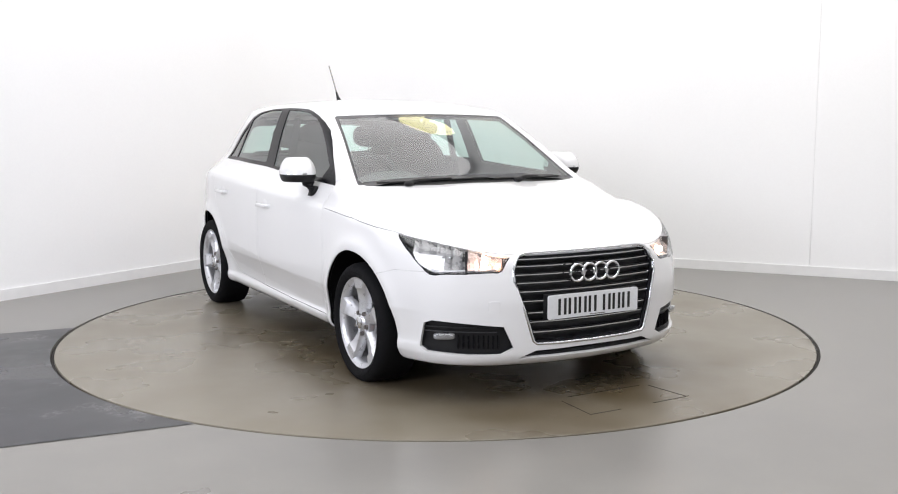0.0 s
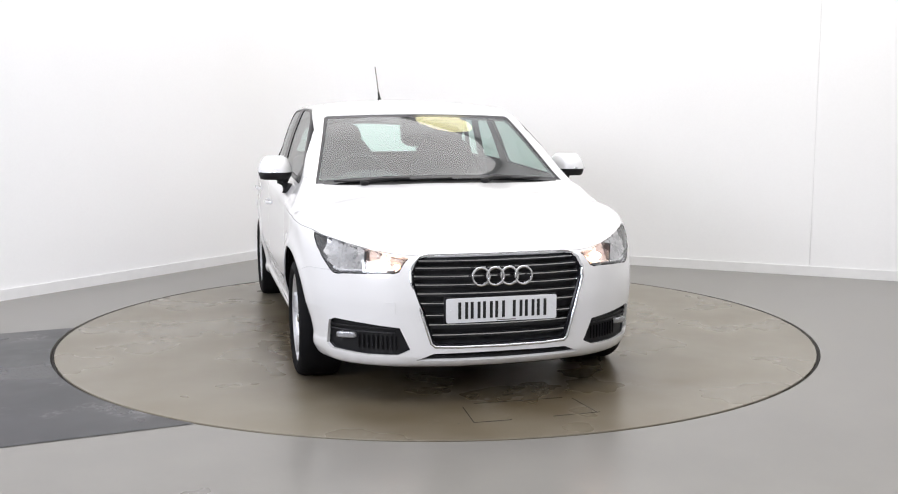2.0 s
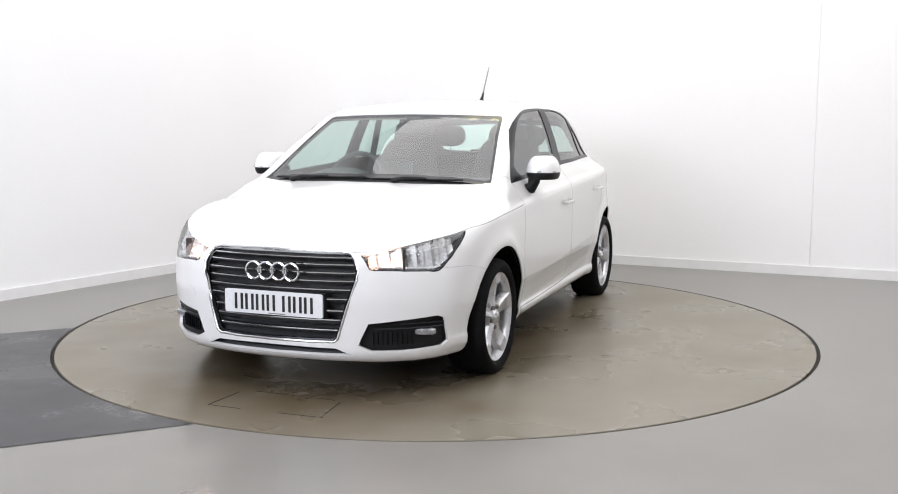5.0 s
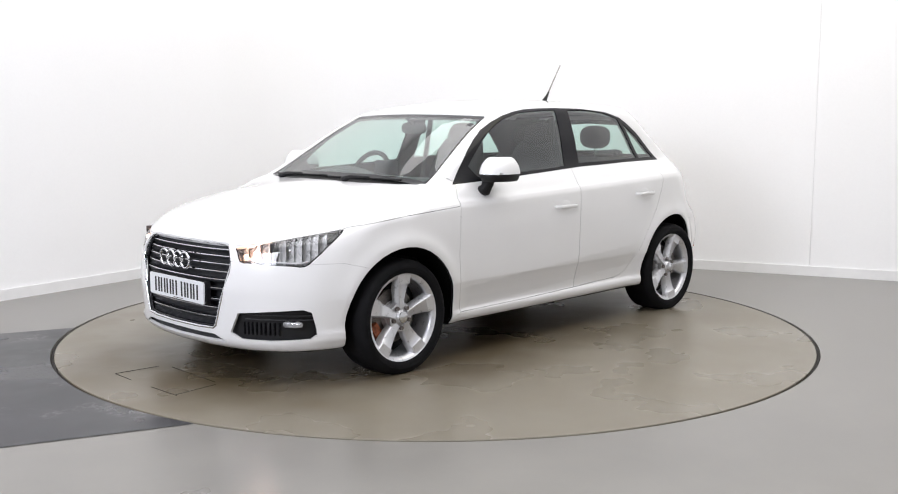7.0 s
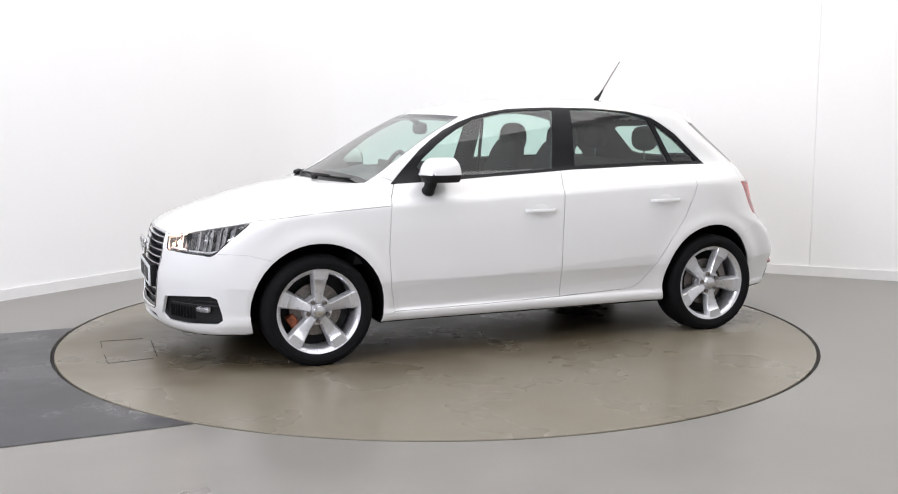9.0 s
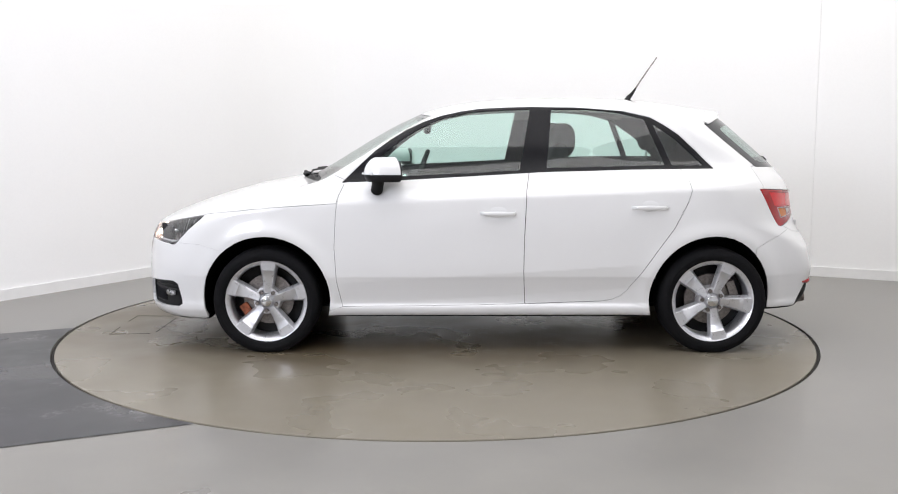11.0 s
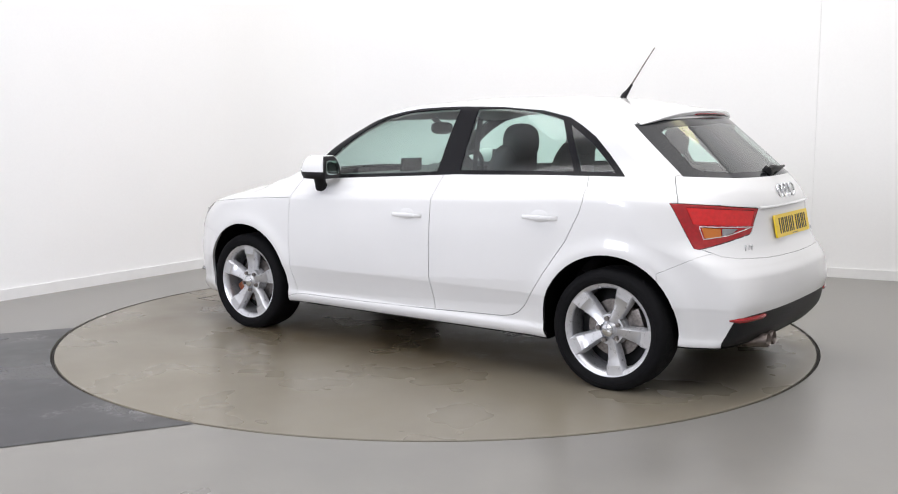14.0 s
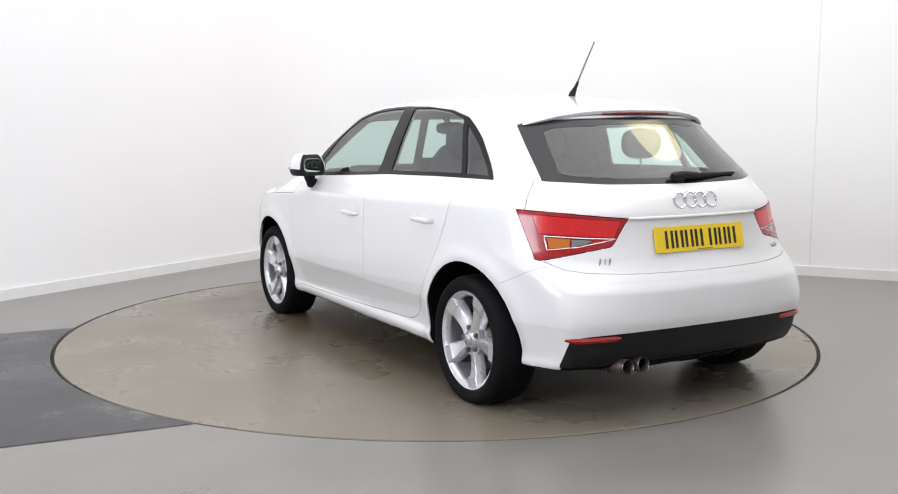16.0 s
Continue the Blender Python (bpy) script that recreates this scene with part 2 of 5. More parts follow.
def setting():
    def piece(name, bm, material, label):
        return tagged(new(name, mesh_of(name, bm, material)), label, name.split("_")[0], kind="structure")

    line = room_outline()
    seam = CORNER + ALONG_R * 4.59
    gap = ALONG_R * 0.0009
    piece("wall_left", wall_strip(line[:8], 0, ROOM_H, 0.15, -1), WALL_PAINT, "plain white painted studio wall with rounded corner")
    piece("wall_right", wall_strip(line[7:-1] + [seam - gap], 0, ROOM_H, 0.15, -1), WALL_PAINT, "plain white painted studio wall panel with upright joint")
    piece("wall_right_panel", wall_strip([seam + gap, line[-1]], 0, ROOM_H, 0.15, -1), WALL_PAINT, "plain white painted studio wall panel with upright joint")
    piece("wall_joint", wall_strip([seam - gap * 1.5 + Vector((0.42, 0.9, 0)) * 0.012, seam + gap * 1.5 + Vector((0.42, 0.9, 0)) * 0.012], 0.09, ROOM_H, 0.1, -1), SKIRT_PAINT, "narrow upright joint between white wall panels")
    far = CORNER + ALONG_L * 10.8 + ALONG_R * 9
    # unseen walls close the room; their grey is chosen to weaken the bounce light
    piece("wall_behind", wall_strip([line[-1], far], 0, ROOM_H, 0.15, -1), GREY_WALL, "unseen closing wall, grey to cut bounced light")
    piece("wall_near", wall_strip([far, line[0]], 0, ROOM_H, 0.15, -1), GREY_WALL, "unseen closing wall, grey to cut bounced light")
    cs = [line[0], CORNER, line[-1], far]
    piece("ceiling", slab([p.xy for p in cs], ROOM_H, ROOM_H + 0.2), WALL_PAINT, "plain white ceiling")
    # skirting stands 12 mm proud of the walls
    inner = []
    for i, p in enumerate(line):
        d = (line[min(i + 1, len(line) - 1)] - line[max(i - 1, 0)]).normalized()
        inner.append(p + Vector((d.y, -d.x, 0)) * 0.013)
    piece("baseboard", wall_strip(inner, 0.0, 0.08, 0.011, -1), SKIRT_PAINT, "low white painted skirting board")
    # floor with a round hole for the dial
    bm = bmesh.new()
    n = 180
    ring = [bm.verts.new((2.256 * math.cos(2 * math.pi * i / n), 2.256 * math.sin(2 * math.pi * i / n), 0)) for i in range(n)]
    rim = [bm.verts.new((14 * math.cos(2 * math.pi * i / n), 14 * math.sin(2 * math.pi * i / n), 0)) for i in range(n)]
    deep = [bm.verts.new((v.co.x, v.co.y, -0.06)) for v in ring]
    for i in range(n):
        j = (i + 1) % n
        bm.faces.new((ring[i], rim[i], rim[j], ring[j]))
        bm.faces.new((deep[i], ring[i], ring[j], deep[j]))
    piece("floor", bm, FLOOR_PAINT, "grey painted concrete studio floor, slightly glossy and stained")
    piece("dial_pit", lathe([(0.01, -0.07), (2.3, -0.07), (2.3, -0.06), (0.01, -0.06)], 96), SLOT, "dark pit under the turntable")
    # the dark painted lane that runs up to the dial
    dirn = Vector((0.915, 0.402, 0))
    a0, b0 = Vector((-2.253, -0.033, 0)), Vector((-1.041, -2.022, 0))
    low, high = math.atan2(b0.y, b0.x), math.atan2(a0.y, a0.x)
    if low < 0:
        low += 2 * math.pi
    if high < 0:
        high += 2 * math.pi
    arc = [Vector((2.257 * math.cos(high + (low - high) * i / 24), 2.257 * math.sin(high + (low - high) * i / 24), 0)) for i in range(25)]
    bm = bmesh.new()
    near = [bm.verts.new((*p.xy, 0.003)) for p in arc]
    outer = [bm.verts.new((*(p - dirn * (0.92 + 2.95 * i / 24)).xy, 0.003)) for i, p in enumerate(arc)]
    for i in range(24):
        bm.faces.new((near[i], near[i + 1], outer[i + 1], outer[i]))
    bmesh.ops.recalc_face_normals(bm, faces=bm.faces)
    if bm.faces[:][0].normal.z < 0:
        bmesh.ops.reverse_faces(bm, faces=bm.faces)
    piece("road", bm, LANE_PAINT, "dark grey scuffed painted drive-on lane")


setting()


def turntable():
    root = tagged(new("turntable"), "large round tan-grey painted vehicle turntable, stained", "turntable")
    bm = bmesh.new()
    n = 180
    prof = [(0.0, 0.0), (0.6, 0.0), (1.2, 0.0), (1.8, 0.0), (2.233, 0.0), (2.236, -0.003), (2.236, -0.05)]
    rings = [[bm.verts.new((r * math.cos(2 * math.pi * i / n), r * math.sin(2 * math.pi * i / n), z)) for i in range(n)] for r, z in prof[1:]]
    mid = bm.verts.new((0, 0, 0))
    for i in range(n):
        bm.faces.new((mid, rings[0][i], rings[0][(i + 1) % n]))
        for a, b in zip(rings, rings[1:]):
            bm.faces.new((a[i], b[i], b[(i + 1) % n], a[(i + 1) % n]))
    part("deck", bm, DIAL_PAINT, root, "stained tan-grey painted deck with the car's shade deepened in its colour")
    # a black ring sunk in the gap paints its darkness
    part("gap_strip", lathe([(2.237, -0.012), (2.2545, -0.012), (2.2545, -0.05), (2.237, -0.05)], 180), SLOT, root, "black strip standing in for the shade in the gap")
    # the seams of an access hatch in front of the car, partly filled with paint
    for x0, y0, x1, y1 in ((1.98, -0.33, 1.745, -0.315), (1.98, -0.33, 1.982, -0.16), (1.978, 0.03, 1.97, 0.255), (1.97, 0.24, 1.735, 0.215), (1.705, -0.25, 1.712, 0.175)):
        d = Vector((x1 - x0, y1 - y0, 0))
        part("hatch_seam", box(d.length, 0.004, 0.002, pose((x0 + x1) / 2, (y0 + y1) / 2, 0.0005, 0, 0, math.degrees(math.atan2(d.y, d.x)))), SLOT, root, "thin dark hatch seam")
    return root


dial = turntable()


# ---- the car ----
CAR_X, CAR_Y = -0.2992, -0.1281
AXLE = 1.2345
car = tagged(new("car"), "white five-door hatchback with silver five-spoke alloy wheels, headlights on", "car")


def curve(pairs):
    """A smooth monotone curve through (u, v) pairs, as a function of arrays."""
    xs, ys = np.array([p[0] for p in pairs], float), np.array([p[1] for p in pairs], float)
    h, d = np.diff(xs), np.diff(ys) / np.diff(xs)
    m = np.zeros(len(xs))
    m[0], m[-1] = d[0], d[-1]
    for i in range(1, len(xs) - 1):
        if d[i - 1] * d[i] > 0:
            w1, w2 = 2 * h[i] + h[i - 1], h[i] + 2 * h[i - 1]
            m[i] = (w1 + w2) / (w1 / d[i - 1] + w2 / d[i])

    def f(x):
        x = np.clip(x, xs[0], xs[-1])
        i = np.clip(np.searchsorted(xs, x) - 1, 0, len(xs) - 2)
        t = (x - xs[i]) / h[i]
        return ((1 + 2 * t) * (1 - t) ** 2 * ys[i] + t * (1 - t) ** 2 * h[i] * m[i]
                + t * t * (3 - 2 * t) * ys[i + 1] + t * t * (t - 1) * h[i] * m[i + 1])
    return f


def ease(a, b, x):
    t = np.clip((x - a) / (b - a), 0, 1)
    return t * t * (3 - 2 * t)


# centre line from tail to nose: roof, windscreen, bonnet
TOP = curve([(-2.1, 1.2), (-1.45, 1.322), (-1.3, 1.349), (-1.1, 1.383), (-0.9, 1.406), (-0.6, 1.418), (-0.3, 1.418), (0.0, 1.403), (0.2, 1.377), (0.36, 1.336),
             (0.45, 1.298), (0.605, 1.221), (0.824, 1.092), (1.0, 0.987), (1.06, 0.958), (1.15, 0.944), (1.338, 0.911), (1.635, 0.832), (1.8, 0.775), (1.9, 0.733), (2.0, 0.685), (2.15, 0.6)])
# half width by height
SIDE = curve([(0.1, 0.76), (0.17, 0.79), (0.205, 0.812), (0.235, 0.827), (0.262, 0.83), (0.28, 0.828), (0.34, 0.836), (0.41, 0.851), (0.43, 0.856), (0.55, 0.861), (0.7, 0.863), (0.8, 0.86), (0.85, 0.857), (0.875, 0.848),
              (0.90, 0.826), (0.94, 0.798), (0.985, 0.764), (1.02, 0.747), (1.15, 0.703), (1.25, 0.663), (1.35, 0.616), (1.5, 0.54)])
TAPER = curve([(-2.0, 0.28), (-1.9, 0.21), (-1.75, 0.14), (-1.6, 0.09), (-1.4, 0.034), (-1.2, 0.006), (-0.8, 0.0), (0.8, 0.0), (1.2, -0.004), (1.4, 0.01), (1.6, 0.043), (1.77, 0.085), (1.9, 0.16), (2.1, 0.3)])
NOSE = curve([(0.1, 1.93), (0.17, 1.995), (0.2, 2.028), (0.23, 2.04), (0.3, 2.043), (0.45, 2.045), (0.55, 2.035), (0.62, 2.02), (0.68, 1.998), (0.72, 1.972), (0.8, 1.9), (1.0, 1.7)])
NOSE_PLAN = curve([(0, 0), (0.2, 0.012), (0.385, 0.048), (0.47, 0.075), (0.6, 0.15), (0.713, 0.255), (0.776, 0.33), (0.85, 0.46), (1.0, 0.8)])
TAIL = curve([(0.1, -1.66), (0.2, -1.78), (0.26, -1.85), (0.3, -1.88), (0.38, -1.9), (0.45, -1.915), (0.56, -1.912), (0.61, -1.89), (0.66, -1.86), (0.7, -1.843), (0.8, -1.82), (0.88, -1.812), (0.93, -1.79), (1.0, -1.735), (1.05, -1.685), (1.15, -1.575), (1.25, -1.46), (1.3, -1.4), (1.45, -1.22)])
TAIL_PLAN = curve([(0.1, 0.08), (0.3, 0.09), (0.45, 0.1), (0.6, 0.15), (0.7, 0.185), (0.9, 0.235), (1.02, 0.3), (1.26, 0.43), (1.5, 0.5)])


BELLY = curve([(-2.1, 0.228), (-1.52, 0.228), (-1.42, 0.197), (1.5, 0.195), (1.6, 0.17), (2.2, 0.166)])


def half_width(x, z):
    zz = z + 0.039 * x * ease(0.55, 0.8, z)
    w = SIDE(zz) - TAPER(x) * (1 - 0.25 * ease(0.95, 1.3, z))
    w = w - 0.06 * (1 - ease(-1.3, -0.5, x)) * ease(0.93, 1.02, z)
    # the fold low on the doors, which rises towards the tail
    fold = 0.43 - 0.061 * x
    w = w - 0.015 * np.clip((fold + 0.012 - z) / 0.13, 0, 1) * ease(0.25, 0.275, z) * ease(-0.95, -0.75, x) * (1 - ease(0.75, 0.9, x))
    # wheel arch flares
    for ax in (-AXLE, AXLE):
        r = np.hypot(x - ax, z - 0.3)
        w = w + 0.012 * np.exp(-((r - 0.37) / 0.05) ** 2)
    return w


def top_height(x, y):
    bow = 0.3 * ease(-0.1, 0.45, x) * (1 - ease(1.05, 1.35, x))
    crown = 0.12 - 0.08 * ease(-0.1, 0.4, x) + 0.085 * ease(1.0, 1.25, x)
    # the windscreen straightens towards the pillars
    near = np.minimum(y, 0.5) ** 2 + np.maximum(np.minimum(y, 0.68) - 0.5, 0) * 0.6
    flat = ease(0.1, 0.4, x) * (1 - ease(0.95, 1.1, x))
    yy = y * y * (1 - flat) + near * flat
    return TOP(x + bow * yy) - crown * yy


def smin(a, b, k):
    h = np.maximum(k - np.abs(a - b), 0) / k
    return np.minimum(a, b) - h * h * k / 4


def inside(p):
    """Positive within the car's skin, about in metres."""
    x, y, z = p[..., 0], np.abs(p[..., 1]), p[..., 2]
    e = 0.01
    slope = (top_height(x + e, y) - top_height(x - e, y)) / (2 * e)
    top = (top_height(x, y) - z) / np.sqrt(1 + slope * slope)
    side = (half_width(x, z) - y) * 0.95
    front = (NOSE(z) - NOSE_PLAN(y) - x) * 0.85
    rear = (x - TAIL(z) - TAIL_PLAN(z) * (y / 0.7) ** 3.1) * (0.9 - 0.2 * ease(0.9, 1.05, z))
    k = 0.05 - 0.02 * ease(0.0, 0.35, x) * (1 - ease(0.85, 1.1, x)) - 0.005 * ease(0.9, 1.2, x)
    g = smin(top, side, k)
    g = smin(g, front, 0.05)
    g = smin(g, rear, 0.045 + 0.06 * ease(0.62, 0.74, z) * (1 - ease(0.92, 1.02, z)))
    return smin(g, z - BELLY(x), 0.024)


def on_skin(origin, way):
    lo, hi = np.zeros(len(origin)), np.full(len(origin), 2.0)
    for _ in range(34):
        mid = (lo + hi) / 2
        good = inside(origin + way * mid[:, None]) > 0
        lo, hi = np.where(good, mid, lo), np.where(good, hi, mid)
    return origin + way * ((lo + hi) / 2)[:, None]


def skin_normals(p):
    e = 0.0015
    n = np.stack([inside(p - e * np.eye(3)[i]) - inside(p + e * np.eye(3)[i]) for i in range(3)], 1)
    return n / np.maximum(np.linalg.norm(n, axis=1), 1e-9)[:, None]


def skin_shell():
    """The left half of the car's skin as one mesh of quads."""
    x0, x1, z0 = -1.25, 1.4, 0.62
    rows = []
    phi = np.radians(np.concatenate([np.linspace(-90, -31, 30), np.linspace(-30, 30, 100), np.linspace(31, 90, 56)]))
    psi = np.radians(np.linspace(0, 88.5, 46))
    for a in psi[::-1]:
        rows.append((x0, -a))
    for x in np.linspace(x0, x1, 134)[1:-1]:
        rows.append((x, 0.0))
    for a in psi:
        rows.append((x1, a))
    o, w = [], []
    for x, a in rows:
        for f in phi:
            o.append((x, 0, z0))
            w.append((math.sin(a), math.cos(a) * math.cos(f), math.cos(a) * math.sin(f)))
    p = on_skin(np.array(o, float), np.array(w, float))
    bm = bmesh.new()
    nf = len(phi)
    vs = []
    for i, q in enumerate(p):
        if i % nf in (0, nf - 1):
            q = (q[0], 0.0, q[2])
        vs.append(bm.verts.new(q))
    for r in range(len(rows) - 1):
        for c in range(nf - 1):
            bm.faces.new((vs[r * nf + c], vs[r * nf + c + 1], vs[(r + 1) * nf + c + 1], vs[(r + 1) * nf + c]))
    # the two small end holes at nose and tail
    for r in (0, len(rows) - 1):
        loop = [vs[r * nf + c] for c in range(nf)]
        bm.faces.new(loop if r else loop[::-1])
    bmesh.ops.recalc_face_normals(bm, faces=bm.faces)
    return bm


SIDE_VIEW = (Vector((1, 0, 0)), Vector((0, 0, 1)))
END_VIEW = (Vector((0, 1, 0)), Vector((0, 0, 1)))
TOP_VIEW = (Vector((1, 0, 0)), Vector((0, 1, 0)))


def within(poly, u, v):
    odd = False
    for (a, b), (c, d) in zip(poly, poly[1:] + poly[:1]):
        if (b > v) != (d > v) and u < (c - a) * (v - b) / (d - b) + a:
            odd = not odd
    return odd


def cut(bm, layer, view, poly, number, where, onto=(0,)):
    """Cuts the outline poly, seen along one axis, into the skin and gives the faces in it a number."""
    uu, vv = view
    us, vs = [p[0] for p in poly], [p[1] for p in poly]
    pad = 0.06

    def near(f):
        c = f.calc_center_median()
        if f[layer] not in onto or not where(c, f.normal):
            return False
        a, b = c.dot(uu), c.dot(vv)
        return min(us) - pad < a < max(us) + pad and min(vs) - pad < b < max(vs) + pad

    faces = [f for f in bm.faces if near(f)]
    for (a, b), (c, d) in zip(poly, poly[1:] + poly[:1]):
        ln = math.hypot(c - a, d - b)
        if ln < 1e-6:
            continue
        tx, ty = (c - a) / ln, (d - b) / ln
        reach = 0.004
        fresh = []
        split = {}
        for f in faces:
            if not f.is_valid:
                continue
            sd = {}
            tt = []
            for w in f.verts:
                u, v = w.co.dot(uu) - a, w.co.dot(vv) - b
                sd[w] = u * ty - v * tx
                tt.append(u * tx + v * ty)
            if max(tt) < -reach or min(tt) > ln + reach or min(sd.values()) > -1e-6 or max(sd.values()) < 1e-6:
                continue
            for e in list(f.edges):
                s0, s1 = (w.co.dot(uu) * ty - a * ty - (w.co.dot(vv) - b) * tx for w in e.verts)
                if s0 * s1 < 0 and min(abs(s0), abs(s1)) > 2e-5:
                    bmesh.utils.edge_split(e, e.verts[0], s0 / (s0 - s1))
            hits = [w for w in f.verts if abs((w.co.dot(uu) - a) * ty - (w.co.dot(vv) - b) * tx) <= 2.5e-5]
            if len(hits) == 2 and not any(set(e.verts) == set(hits) for e in f.edges):
                made, _ = bmesh.utils.face_split(f, hits[0], hits[1])
                made[layer] = f[layer]
                fresh.append(made)
        faces += fresh
    for f in faces:
        if f.is_valid and f[layer] in onto:
            c = f.calc_center_median()
            if where(c, f.normal) and within(poly, c.dot(uu), c.dot(vv)):
                f[layer] = number


def panel(name, bm, layer, number, material, parent, label="", gap=0.0022, lip=0.006, sink=0.0, both=False, mirror=False):
    """Lifts the numbered faces out of the skin as a panel with turned-in edges."""
    faces = [f for f in bm.faces if f[layer] == number]
    index, co = {}, []
    polys = []
    for f in faces:
        poly = []
        for w in f.verts:
            if w not in index:
                index[w] = len(co)
                co.append(w.co[:])
            poly.append(index[w])
        polys.append(poly)
    P = np.array(co)
    N = skin_normals(P)
    count = {}
    for poly in polys:
        for a, b in zip(poly, poly[1:] + poly[:1]):
            count[(a, b)] = 1
    rim = [(a, b) for a, b in count if (b, a) not in count and not (abs(P[a][1]) < 1e-6 and abs(P[b][1]) < 1e-6)]
    push = np.zeros_like(P)
    for a, b in rim:
        inw = np.cross(N[a] + N[b], P[b] - P[a])
        inw /= max(np.linalg.norm(inw), 1e-9)
        push[a] += inw
        push[b] += inw
    ln = np.linalg.norm(push, axis=1)
    edge = ln > 1e-6
    push[edge] /= ln[edge][:, None]
    mid = np.abs(P[:, 1]) < 1e-6
    push[mid, 1] = 0
    P = P + push * gap - N * sink
    N[mid, 1] = 0
    verts = [tuple(p) for p in P]
    normals = [tuple(n) for n in N]
    back = {}
    if lip:
        for a, b in rim:
            for w in (a, b):
                if w not in back:
                    back[w] = len(verts)
                    q = P[w] - N[w] * lip
                    if mid[w]:
                        q[1] = 0
                    verts.append(tuple(q))
                    normals.append(tuple(-push[w]))
    lips = [(b, a, back[a], back[b]) for a, b in rim] if lip else []
    half, hp = len(verts), len(polys)
    allp = polys + [list(q) for q in lips]
    if both:
        verts += [(x, -y, z) for x, y, z in verts]
        normals += [(x, -y, z) for x, y, z in normals]
        allp += [[half + i for i in q[::-1]] for q in allp]
    elif mirror:
        verts = [(x, -y, z) for x, y, z in verts]
        normals = [(x, -y, z) for x, y, z in normals]
        allp = [q[::-1] for q in allp]
    me = bpy.data.meshes.new(name)
    me.from_pydata(verts, [], allp)
    me.materials.append(material)
    me.validate()
    me.polygons.foreach_set("use_smooth", [True] * len(me.polygons))
    lipset = len(polys)
    nl = []
    total = len(polys) + len(lips)
    if len(me.polygons) == len(allp):
        for i, f in enumerate(me.polygons):
            k = i % total
            for v in f.vertices:
                nl.append(normals[v] if k < lipset else f.normal[:])
        me.normals_split_custom_set(nl)
    ob = new(name, me)
    ob.parent = parent
    if label:
        tagged(ob, label)
    return ob


ARCH_R = 0.354
R2 = math.sqrt(0.5)
LAMP_VIEW = (Vector((-R2, R2, 0)), Vector((0, 0, 1)))
TAIL_VIEW = (Vector((R2, R2, 0)), Vector((0, 0, 1)))
(SKIN, ARCH, TRIM, GLASS_F, GLASS_R, GLASS_Q, DOOR_F, DOOR_R, SCREEN, COWL, BONNET, GRILLE, SLOT_N, FOG, LAMP, FENDER, BUMPER, REAR_GLASS, TAIL_LAMP, TAILGATE, DIFFUSER, REAR_BUMPER, UNDER, AMBER, CLEAR, BRIGHT, FRIT, REAR_FRIT) = range(28)


def flank(c, n):
    return c.y > 0.3 and n.y > 0.15


